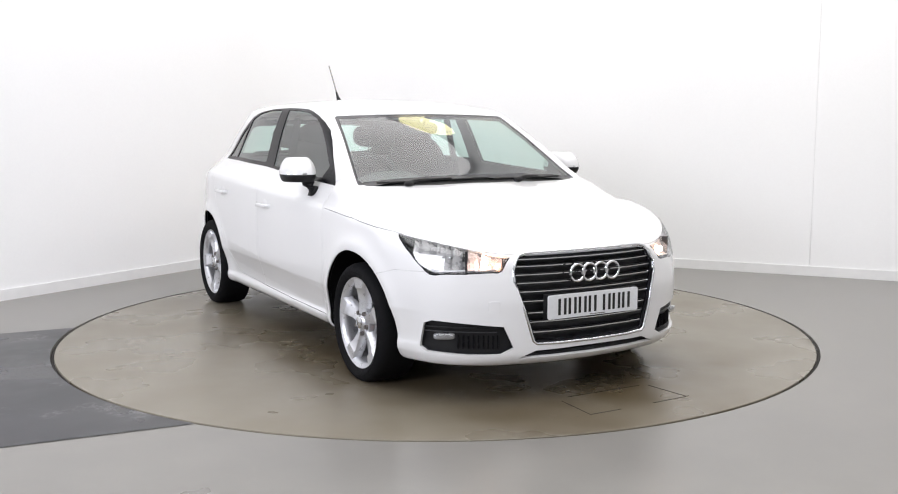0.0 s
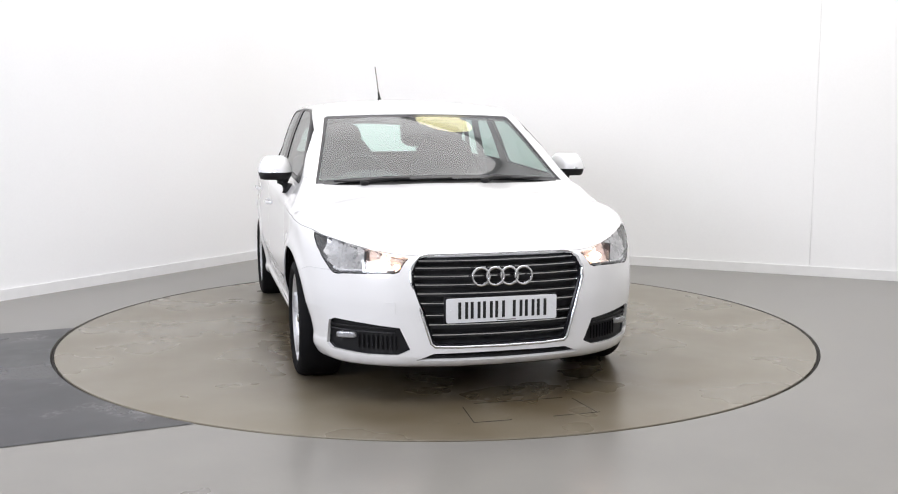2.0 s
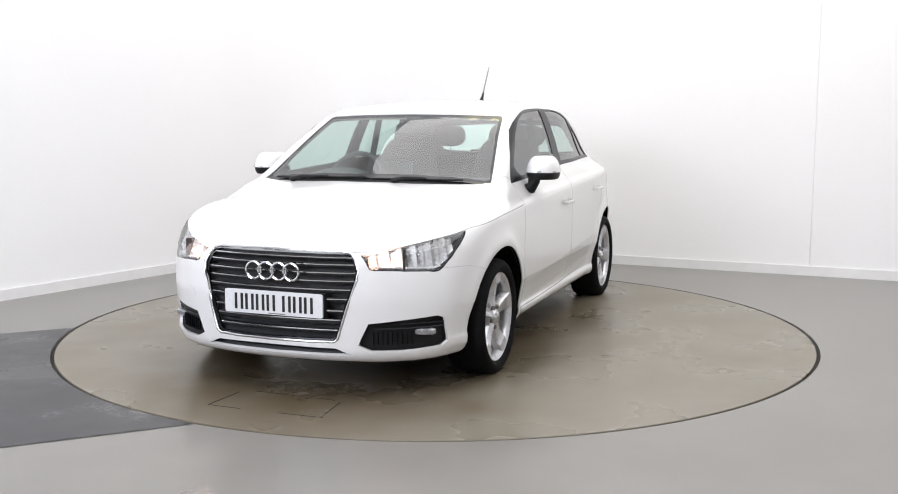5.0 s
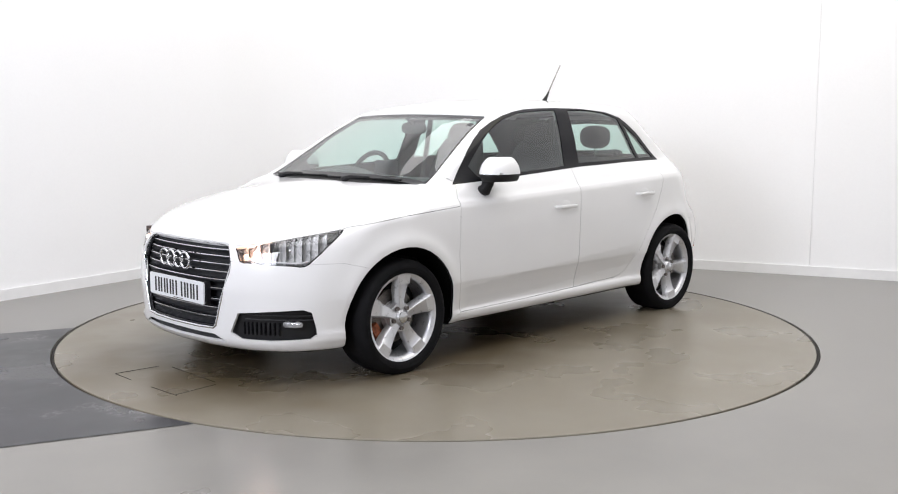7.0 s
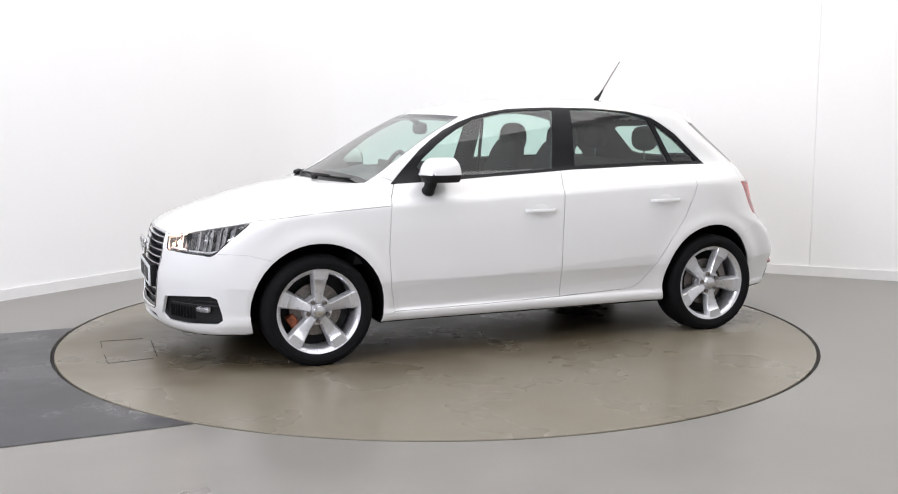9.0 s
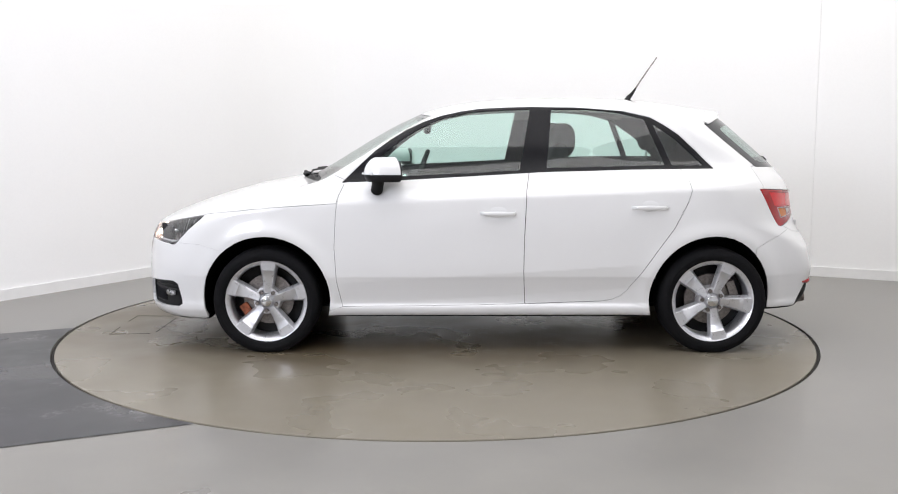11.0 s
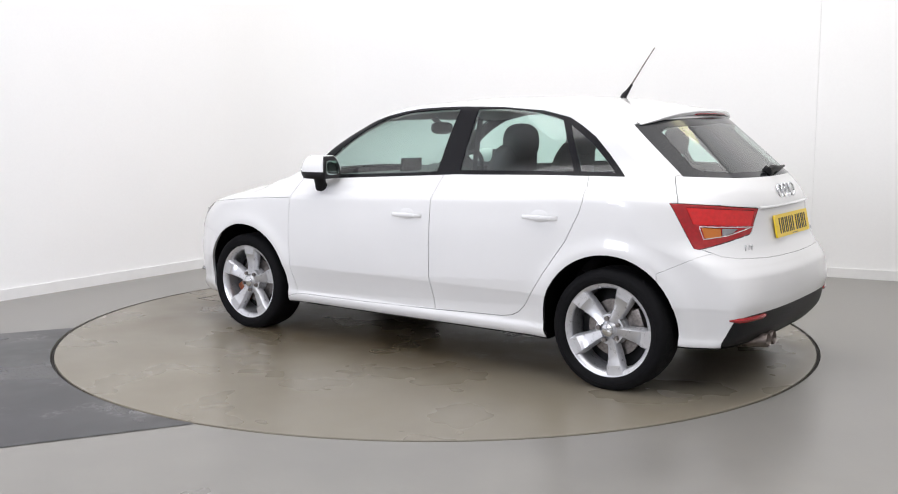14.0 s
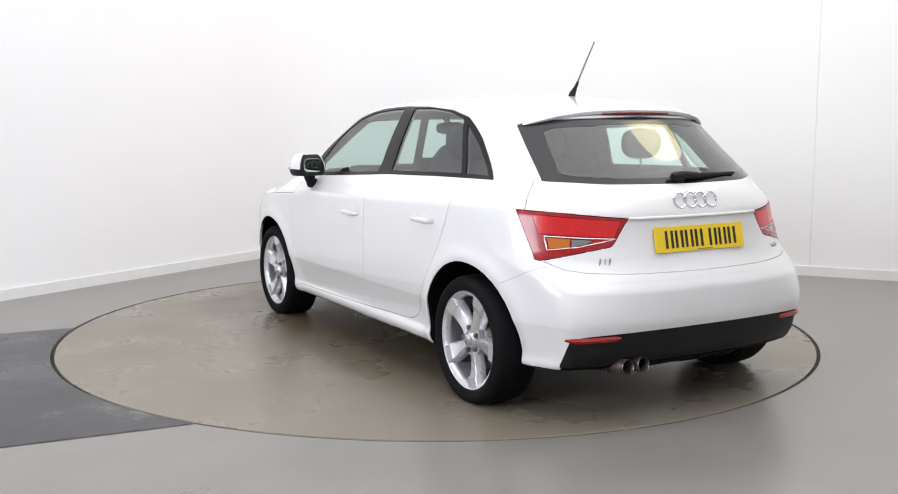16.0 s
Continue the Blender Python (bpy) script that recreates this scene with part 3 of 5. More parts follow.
def shaped_skin():
    bm = skin_shell()
    layer = bm.faces.layers.int.new("panel")
    for ax in (AXLE, -AXLE):
        trail = 0.925 if ax < 0 else 1.0
        ring = [(ax + ARCH_R * math.cos(2 * math.pi * i / 40) * (trail if 10 < i < 30 else 1.0), 0.298 + ARCH_R * math.sin(2 * math.pi * i / 40)) for i in range(40)]
        cut(bm, layer, SIDE_VIEW, ring, ARCH, lambda c, n: c.y > 0.5)
    cut(bm, layer, SIDE_VIEW, [(0.815, 0.942), (0.72, 1.033), (0.629, 1.118), (0.55, 1.175), (0.466, 1.227), (0.37, 1.272), (0.272, 1.305), (0.16, 1.33), (0.048, 1.346), (-0.1, 1.353), (-0.239, 1.356), (-0.492, 1.352), (-0.745, 1.333), (-0.902, 1.298), (-0.98, 1.255), (-1.062, 1.2), (-1.15, 1.115), (-1.247, 1.016), (-0.8, 1.013), (-0.3, 1.0), (-0.1, 0.988), (0.459, 0.957)], TRIM, flank)
    cut(bm, layer, SIDE_VIEW, [(0.60, 0.972), (0.655, 1.03), (0.6, 1.083), (0.5, 1.163), (0.4, 1.228), (0.27, 1.288), (0.1, 1.326), (-0.06, 1.338), (-0.228, 1.343), (-0.165, 1.01), (-0.05, 1.003), (0.3, 0.985)], GLASS_F, flank, (TRIM,))
    cut(bm, layer, SIDE_VIEW, [(-0.315, 1.022), (-0.349, 1.343), (-0.55, 1.342), (-0.72, 1.324), (-0.866, 1.288), (-0.975, 1.035), (-0.8, 1.033)], GLASS_R, flank, (TRIM,))
    cut(bm, layer, SIDE_VIEW, [(-0.915, 1.262), (-1.045, 1.172), (-1.19, 1.035), (-1.015, 1.035)], GLASS_Q, flank, (TRIM,))
    cut(bm, layer, SIDE_VIEW, [(0.795, 0.948), (0.825, 0.88), (0.842, 0.8), (0.854, 0.593), (0.843, 0.4), (0.814, 0.258), (0.3, 0.262), (-0.197, 0.272), (-0.186, 0.45), (-0.188, 0.631), (-0.2, 0.9), (-0.222, 1.02), (0.4, 0.985), (0.76, 0.96)], DOOR_F, flank)
    cut(bm, layer, SIDE_VIEW, [(-0.197, 0.272), (-0.186, 0.45), (-0.188, 0.631), (-0.2, 0.9), (-0.222, 1.02), (-1.0, 1.05), (-1.062, 1.01), (-1.09, 0.965), (-1.099, 0.9), (-1.08, 0.84), (-1.01, 0.699), (-0.92, 0.575), (-0.832, 0.447), (-0.76, 0.35), (-0.727, 0.318), (-0.68, 0.296), (-0.619, 0.286)], DOOR_R, flank)
    ahead = lambda c, n: c.x > 0.2 and c.z > 0.85 and n.x > 0.1
    cut(bm, layer, END_VIEW, [(-0.1, 0.972), (0.3, 0.967), (0.55, 0.953), (0.698, 0.935), (0.566, 1.297), (0.55, 1.306), (0.3, 1.315), (-0.1, 1.32)], FRIT, lambda c, n: ahead(c, n) and n.x > 0.3)
    cut(bm, layer, END_VIEW, [(-0.1, 0.992), (0.3, 0.987), (0.54, 0.973), (0.66, 0.961), (0.674, 0.968), (0.555, 1.278), (0.54, 1.291), (0.3, 1.301), (-0.1, 1.306)], SCREEN, lambda c, n: ahead(c, n) and n.x > 0.3, (FRIT,))
    cut(bm, layer, TOP_VIEW, [(1.12, -0.1), (1.08, 0.3), (1.015, 0.5), (0.962, 0.645), (0.83, 0.645), (0.85, 0.5), (0.9, -0.1)], COWL, lambda c, n: 0.7 < c.x < 1.2 and c.z > 0.9)
    nose = lambda c, n: c.x > 1.5 and n.x > 0.1
    cut(bm, layer, END_VIEW, [(-0.1, 0.685), (0.33, 0.683), (0.365, 0.674), (0.385, 0.655), (0.407, 0.61), (0.405, 0.565), (0.32, 0.292), (0.305, 0.278), (-0.1, 0.275)], GRILLE, nose)
    cut(bm, layer, END_VIEW, [(-0.1, 0.25), (0.31, 0.245), (0.39, 0.212), (-0.1, 0.21)], SLOT_N, nose)
    cut(bm, layer, END_VIEW, [(0.46, 0.362), (0.6, 0.376), (0.722, 0.386), (0.745, 0.372), (0.752, 0.26), (0.735, 0.24), (0.6, 0.232), (0.47, 0.235), (0.414, 0.262)], FOG, nose)
    cut(bm, layer, LAMP_VIEW, [(-1.082, 0.672), (-0.95, 0.695), (-0.8, 0.722), (-0.562, 0.762), (-0.572, 0.742), (-0.66, 0.655), (-0.722, 0.602), (-0.76, 0.592), (-1.04, 0.606), (-1.058, 0.615)], LAMP, lambda c, n: c.x > 1.4 and c.y > 0.3)
    cut(bm, layer, SIDE_VIEW, [(0.78, 0.95), (0.828, 0.88), (0.84, 0.831), (1.238, 0.806), (1.543, 0.772), (1.75, 0.725), (1.93, 0.682), (2.0, 0.69), (2.2, 0.695), (2.2, 1.3), (1.2, 1.2), (0.9, 1.0)], BONNET, lambda c, n: c.x > 0.7 and c.z > 0.6 and not (n.x > 0.35 and c.z > 0.98))
    cut(bm, layer, SIDE_VIEW, [(2.3, 0.05), (2.3, 0.72), (1.95, 0.72), (1.74, 0.605), (1.6, 0.602), (1.46, 0.565), (1.5, 0.05)], BUMPER, lambda c, n: c.x > 1.3)
    cut(bm, layer, SIDE_VIEW, [(0.79, 0.96), (0.825, 0.88), (0.842, 0.8), (0.854, 0.593), (0.843, 0.4), (0.814, 0.258), (1.0, 0.2), (1.4, 0.4), (1.6, 0.5), (1.9, 0.7), (1.5, 0.85), (0.9, 0.86)], FENDER, lambda c, n: c.y > 0.3 and c.x > 0.75)
    tail = lambda c, n: c.x < -1.0 and n.x < -0.1
    cut(bm, layer, END_VIEW, [(-0.1, 1.005), (0.4, 1.01), (0.622, 1.022), (0.566, 1.262), (0.5, 1.285), (-0.1, 1.305)], REAR_FRIT, tail)
    cut(bm, layer, END_VIEW, [(-0.1, 1.03), (0.38, 1.035), (0.52, 1.045), (0.548, 1.06), (0.5, 1.23), (0.46, 1.25), (-0.1, 1.275)], REAR_GLASS, tail, (REAR_FRIT,))
    cut(bm, layer, TAIL_VIEW, [(-0.525, 0.905), (-0.75, 0.891), (-1.0, 0.868), (-0.985, 0.845), (-0.943, 0.762), (-0.93, 0.752), (-0.8, 0.726), (-0.645, 0.695), (-0.622, 0.7)], TAIL_LAMP, lambda c, n: c.x < -1.2 and c.y > 0.2 and n.x * -1 + n.y > 0.2)
    on_lamp = lambda c, n: c.x < -1.2 and c.y > 0.2
    cut(bm, layer, TAIL_VIEW, [(-0.668, 0.792), (-0.765, 0.785), (-0.765, 0.745), (-0.68, 0.746)], AMBER, on_lamp, (TAIL_LAMP,))
    cut(bm, layer, TAIL_VIEW, [(-0.772, 0.785), (-0.86, 0.779), (-0.83, 0.763), (-0.772, 0.752)], CLEAR, on_lamp, (TAIL_LAMP,))
    cut(bm, layer, TAIL_VIEW, [(-0.6, 0.885), (-0.97, 0.858), (-0.945, 0.79), (-0.63, 0.808)], BRIGHT, on_lamp, (TAIL_LAMP,))
    cut(bm, layer, END_VIEW, [(-0.1, 0.634), (0.4, 0.64), (0.58, 0.648), (0.66, 0.662), (0.715, 0.695), (0.6, 0.75), (0.6, 0.86), (0.735, 0.895), (0.705, 0.95), (0.645, 1.022), (0.4, 1.1), (-0.1, 1.1)], TAILGATE, tail)
    cut(bm, layer, SIDE_VIEW, [(-2.3, 0.405), (-1.9, 0.402), (-1.84, 0.393), (-1.797, 0.378), (-1.742, 0.267), (-1.7, 0.1), (-2.3, 0.05)], DIFFUSER, lambda c, n: c.x < -1.5)
    cut(bm, layer, SIDE_VIEW, [(-2.3, 0.05), (-2.3, 0.7), (-1.7, 0.68), (-1.645, 0.665), (-1.47, 0.58), (-1.5, 0.05)], REAR_BUMPER, lambda c, n: c.x < -1.35)
    cut(bm, layer, SIDE_VIEW, [(-2.3, 0.0), (2.3, 0.0), (2.3, 0.176), (1.6, 0.18), (1.5, 0.205), (-1.4, 0.209), (-1.5, 0.24), (-2.3, 0.24)], UNDER, lambda c, n: c.z < 0.3, (SKIN, BUMPER, REAR_BUMPER, FENDER, DIFFUSER))
    return bm, layer


DEPTH = {GRILLE: 0.075, FOG: 0.06, SLOT_N: 0.06, LAMP: 0.11, TAIL_LAMP: 0.05}


def cabin_lining(bm, layer):
    """The dark inner skin that closes the panels from within, and the roof lining."""
    keep = [f for f in bm.faces if f[layer] not in (ARCH, SCREEN, REAR_GLASS, GLASS_F, GLASS_R, GLASS_Q, UNDER)]
    index, co, deep = {}, [], []
    for f in keep:
        for w in f.verts:
            if w not in index:
                index[w] = len(co)
                co.append(w.co[:])
                deep.append(sum(DEPTH.get(g[layer], 0.02) for g in w.link_faces) / len(w.link_faces))
    P = np.array(co)
    N = skin_normals(P)
    mid = np.abs(P[:, 1]) < 1e-6
    P = P - N * np.array(deep)[:, None]
    P[mid, 1] = 0
    P = np.concatenate([P, P * (1, -1, 1)])
    for name, material, label, pick in (("cabin_lining", CABIN_PLASTIC, "dark inner lining", lambda z: z < 1.3), ("headliner", HEADLINER, "grey roof lining", lambda z: z >= 1.3)):
        polys = []
        for f in keep:
            if pick(f.calc_center_median().z):
                q = [index[w] for w in f.verts]
                polys += [q, [i + len(co) for i in q[::-1]]]
        used = sorted({i for q in polys for i in q})
        at = {i: k for k, i in enumerate(used)}
        me = bpy.data.meshes.new(name)
        me.from_pydata([tuple(P[i]) for i in used], [], [[at[i] for i in q] for q in polys])
        me.materials.append(material)
        me.polygons.foreach_set("use_smooth", [True] * len(me.polygons))
        ob = new(name, me)
        ob.parent = car
        tagged(ob, label)


def car_shell():
    bm, layer = shaped_skin()
    out = {}

    def centre(name, number, material, **more):
        out[name] = panel(name, bm, layer, number, material, car, both=True, **more)

    def sides(name, number, material, parents=None, **more):
        for i, m in enumerate((False, True)):
            out[name, i] = panel(name, bm, layer, number, material, parents[i] if parents else car, mirror=m, **more)

    centre("body", SKIN, PAINT, gap=0.0013)
    centre("bonnet", BONNET, PAINT, gap=0.0022)
    centre("front_bumper", BUMPER, PAINT, lip=0.016, gap=0.0003)
    centre("tailgate", TAILGATE, PAINT)
    centre("rear_bumper", REAR_BUMPER, PAINT, gap=0.0003)
    centre("diffuser", DIFFUSER, BLACK_TRIM, label="black textured plastic rear valance", sink=0.004)
    centre("windscreen", SCREEN, GLASS, label="tinted windscreen", gap=0.0, lip=0.0, sink=0.003)
    centre("cowl", COWL, BLACK_TRIM, label="black plastic scuttle panel", sink=0.012)
    centre("rear_window", REAR_GLASS, GLASS_DARK, label="tinted rear window", gap=0.0, lip=0.0, sink=0.003)
    centre("screen_border", FRIT, FRIT_BLACK, label="dark printed windscreen border", gap=0.001, lip=0.006, sink=0.003)
    centre("rear_glass_border", REAR_FRIT, FRIT_BLACK, label="dark printed rear glass border", gap=0.001, lip=0.006, sink=0.003)
    sides("fender", FENDER, PAINT, gap=0.0006)
    sides("front_door", DOOR_F, PAINT, gap=0.0018)
    sides("rear_door", DOOR_R, PAINT, gap=0.0018)
    sides("window_trim", TRIM, GLOSS_BLACK, label="gloss black window surround and pillar", gap=0.0015)
    fd, rd = [out["front_door", i] for i in (0, 1)], [out["rear_door", i] for i in (0, 1)]
    sides("front_window", GLASS_F, GLASS, fd, label="green-tinted door glass", gap=0.0, lip=0.004, sink=0.004)
    sides("rear_window", GLASS_R, GLASS, rd, label="green-tinted door glass", gap=0.0, lip=0.004, sink=0.004)
    sides("quarter_window", GLASS_Q, GLASS_DARK, label="small tinted quarter glass", gap=0.0, lip=0.004, sink=0.004)
    sides("headlight", LAMP, LENS, label="clear headlight lens", gap=0.002, lip=0.01)
    sides("reflector", LAMP, DARK_CHROME, [out["headlight", i] for i in (0, 1)], label="smoked chrome headlight housing", gap=0.004, lip=0.0, sink=0.085)
    sides("tail_lamp", TAIL_LAMP, RED_LENS, label="red tail lamp lens", gap=0.002, lip=0.02)
    tl = [out["tail_lamp", i] for i in (0, 1)]
    sides("brake_light", BRIGHT, RED_LIT, tl, label="bright red lamp section", gap=0.0, lip=0.006, sink=0.001)
    sides("indicator", AMBER, AMBER_LENS, tl, label="amber indicator section", gap=0.0, lip=0.006, sink=0.001)
    sides("reversing_light", CLEAR, CLEAR_LAMP, tl, label="clear reversing light section", gap=0.0, lip=0.006, sink=0.001)
    sides("fog_grille", FOG, BLACK_TRIM, label="black plastic fog lamp surround", gap=0.0, lip=0.0, sink=0.028)
    centre("lower_intake", SLOT_N, BLACK_TRIM, label="black lower air intake", gap=0.0, lip=0.0, sink=0.04)
    centre("underbody", UNDER, BLACK_TRIM, label="black underbody panel", gap=0.0, lip=0.0)
    cabin_lining(bm, layer)
    bm.free()
    return out


shell = car_shell()


def skin_y(x, z):
    return on_skin(np.array([[x, 0.0, z]]), np.array([[0, 1.0, 0]]))[0][1]


def skin_front(y, z):
    return on_skin(np.array([[1.2, y, z]]), np.array([[1.0, 0, 0]]))[0][0]


def skin_rear(y, z):
    return on_skin(np.array([[-1.0, y, z]]), np.array([[-1.0, 0, 0]]))[0][0]


def skin_top(x, y):
    return on_skin(np.array([[x, y, 0.7]]), np.array([[0, 0, 1.0]]))[0][2]


def blob(c, r, bm=None, power=2.0, m=Matrix(), nu=28, nv=16):
    """A rounded block: a superellipsoid."""
    bm = bm or bmesh.new()
    q = 2 / power
    sp = lambda v: math.copysign(abs(v) ** q, v)
    rows = []
    for j in range(nv + 1):
        b = -math.pi / 2 + math.pi * j / nv
        rows.append([bm.verts.new(m @ Vector((c[0] + r[0] * sp(math.cos(b)) * sp(math.cos(2 * math.pi * i / nu)), c[1] + r[1] * sp(math.cos(b)) * sp(math.sin(2 * math.pi * i / nu)), c[2] + r[2] * sp(math.sin(b))))) for i in range(nu)])
    made = []
    for a, b in zip(rows, rows[1:]):
        for i in range(nu):
            made.append(bm.faces.new((a[i], a[(i + 1) % nu], b[(i + 1) % nu], b[i])))
    bmesh.ops.remove_doubles(bm, verts=[v for r_ in (rows[0], rows[-1]) for v in r_], dist=1e-6)
    return bm


# ---- wheels ----
def spoke_mesh(m):
    """One spoke: narrow and deep at the hub, wide and proud at the rim, with a ridge line and a slanted flank."""
    bm = bmesh.new()
    rows = []
    #      r     left   right  face    ridge
    for r, a, b, z in ((0.048, -0.022, 0.022, -0.014), (0.09, -0.026, 0.024, -0.017), (0.13, -0.033, 0.03, -0.015), (0.165, -0.04, 0.036, -0.01), (0.174, -0.042, 0.038, -0.004), (0.205, -0.047, 0.043, -0.003), (0.224, -0.05, 0.046, -0.001)):
        x = math.sqrt(max(r * r - 0.0004, 0))
        tilt = 0.008 if r < 0.17 else 0.002
        rows.append([bm.verts.new(m @ Vector(p)) for p in ((x, a - 0.008, z - 0.045), (x, a, z - 0.006 - tilt), (x, a + 0.006, z - tilt), (x, b - 0.006, z), (x, b, z - 0.006), (x, b + 0.008, z - 0.045))])
    for a, b in zip(rows, rows[1:]):
        for k in range(5):
            bm.faces.new((a[k], b[k], b[k + 1], a[k + 1]))
    bm.faces.new(rows[0])
    bm.faces.new(rows[-1][::-1])
    bmesh.ops.recalc_face_normals(bm, faces=bm.faces)
    return bm


def wheel(x, y, turn):
    """An alloy wheel; its outer face looks along local +z."""
    bm = lathe([(0.229, -0.002), (0.2285, -0.012), (0.218, -0.022), (0.212, -0.04), (0.208, -0.19), (0.203, -0.19), (0.203, -0.04), (0.2, -0.03), (0.206, -0.012), (0.222, -0.001), (0.226, 0.001)], 72)
    rim = part("wheel", bm, ALLOY, car, "silver five-spoke alloy wheel")
    stand = pose(x, y, 0.289, -90 if y > 0 else 90, 0, 0) @ pose(0, 0, 0, 0, 0, turn)
    rim.matrix_local = stand
    tyre = [(0.222, -0.006), (0.228, 0.004), (0.236, 0.012), (0.252, 0.0165), (0.268, 0.0155), (0.281, 0.009), (0.289, 0.0), (0.2945, -0.014), (0.297, -0.03), (0.2975, -0.06), (0.2975, -0.15), (0.292, -0.185), (0.262, -0.2), (0.222, -0.19)]
    tb = lathe(tyre, 96)
    # moulded rib round the sidewall and grooves round the tread
    lathe([(0.2565, 0.0165), (0.258, 0.0178), (0.2595, 0.0165)], 96, tb)
    # the tyre stands flat on the deck
    for v in tb.verts:
        w = stand @ v.co
        if w.z < 0.001:
            w.z = 0.001
            v.co = stand.inverted() @ w
    part("tyre", tb, RUBBER, rim, "black road tyre")
    first = None
    for i in range(5):
        q = pose(0, 0, 0, 0, 0, 72 * i)
        if first is None:
            first = part("spoke", spoke_mesh(Matrix()), ALLOY, rim)
        else:
            ob = new("spoke", first.data)
            ob.parent = rim
            ob.matrix_local = q
        c = pose(0.0555 * math.cos(radians(72 * i + 36)), 0.0555 * math.sin(radians(72 * i + 36)), 0)
        part("wheel_bolt", rod(0.0115, 0.0105, 0.02, c @ pose(0, 0, -0.02), 12), DISC_STEEL, rim, "grey steel wheel bolt")
    hub = lathe([(0.076, -0.05), (0.074, -0.026), (0.066, -0.024), (0.05, -0.03), (0.036, -0.018), (0.03, -0.008), (0.02, -0.006), (0.0005, -0.006), (0.0005, -0.05)], 40)
    part("hub", hub, ALLOY, rim)
    part("centre_cap", lathe([(0.03, -0.012), (0.029, -0.003), (0.026, -0.001), (0.0005, 0.001), (0.0005, -0.012)], 32), CHROME, rim, "silver centre cap")
    part("brake_disc", lathe([(0.02, -0.085), (0.14, -0.085), (0.14, -0.105), (0.02, -0.105)], 48), DISC_STEEL, rim, "grey steel brake disc")
    part("brake_bell", lathe([(0.078, -0.06), (0.074, -0.055), (0.02, -0.055), (0.02, -0.085), (0.08, -0.085)], 40), ALLOY, rim, "pale hub bell behind the spokes")
    a = radians((35 if y > 0 else -35) - turn) if x > 0 else radians(200 - turn)
    part("brake_caliper", box(0.05, 0.12, 0.06, pose(0.135 * math.cos(a), 0.135 * math.sin(a), -0.095, 0, 0, math.degrees(a)), 0.01), RUST if x > 0 else DISC_STEEL, rim, "rusty brake caliper" if x > 0 else "grey brake caliper")
    # added black disc: stands in for the shaded depth of the wheel well
    part("rim_dark_disc", lathe([(0.0005, -0.135), (0.2, -0.135), (0.2, -0.15), (0.0005, -0.15)], 40), BLACK_TRIM, rim, "black disc added behind the rim for the shade of the wheel well")
    return rim


for wx, ws in ((AXLE, -21), (-AXLE, 30)):
    for wy in (0.838, -0.838):
        wheel(wx, wy, ws if wy > 0 else -ws)


def wheel_arch(x, side):
    bm = bmesh.new()
    rows = []
    n = 30
    lo = math.asin((0.2 - 0.3) / ARCH_R)
    for i in range(n + 1):
        a = lo + (math.pi - 2 * lo) * i / n
        r = ARCH_R + 0.004
        px, pz = x + r * math.cos(a), 0.3 + r * math.sin(a)
        ye = skin_y(px, max(0.2, pz)) - 0.004
        rows.append([bm.verts.new((px, side * ye, pz)), bm.verts.new((px, side * 0.5, pz)), bm.verts.new((x + 0.01 * math.cos(a), side * 0.5, 0.3 + 0.01 * math.sin(a)))])
    for a, b in zip(rows, rows[1:]):
        for k in range(2):
            bm.faces.new((a[k], a[k + 1], b[k + 1], b[k]))
    part("wheel_arch_liner", bm, LINER, car, "black plastic wheel arch liner")


for wx in (AXLE, -AXLE):
    for sd in (1, -1):
        wheel_arch(wx, sd)


# ---- the nose ----
GRILLE_HALF = curve([(0.27, 0.3), (0.292, 0.318), (0.4, 0.352), (0.565, 0.403), (0.61, 0.405), (0.655, 0.383), (0.684, 0.335)])


def plate(name, material, x, z, tilt, ahead, label):
    bm = bmesh.new()
    pts = []
    for sx, sy in ((1, 1), (-1, 1), (-1, -1), (1, -1)):
        for k in range(5):
            a = math.atan2(sy, sx) - math.pi / 4 + math.pi / 2 * k / 4
            pts.append((sx * 0.25 + 0.01 * math.cos(a), sy * 0.0455 + 0.01 * math.sin(a)))
    m = pose(x, 0, z, 0, 0, 0) @ (pose(0, 0, 0, 90, 0, 90) if ahead else pose(0, 0, 0, 90, 0, -90)) @ pose(0, 0, 0, tilt, 0, 0)
    ob = part(name, slab(pts, -0.004, 0.004, Matrix(), 0.001), material, car, label)
    ob.matrix_local = m
    px = -0.205
    for i in range(7):
        for dx in (0.0, 0.032):
            part("bar", box(0.0135, 0.076, 0.002, pose(px + dx + 0.006, 0.0, 0.0046)), BAR_BLACK, ob, "plain black bar")
        px += 0.0575 if i != 3 else 0.083
    for sx in (-1, 1):
        part("screw_cap", rod(0.005, 0.004, 0.003, pose(sx * 0.238, 0.0, 0.005), 12), material, ob)
    part("maker_bar", box(0.09, 0.004, 0.0008, pose(0.02, -0.049, 0.0043)), DISC_STEEL, ob, "fine grey print bar")
    return ob


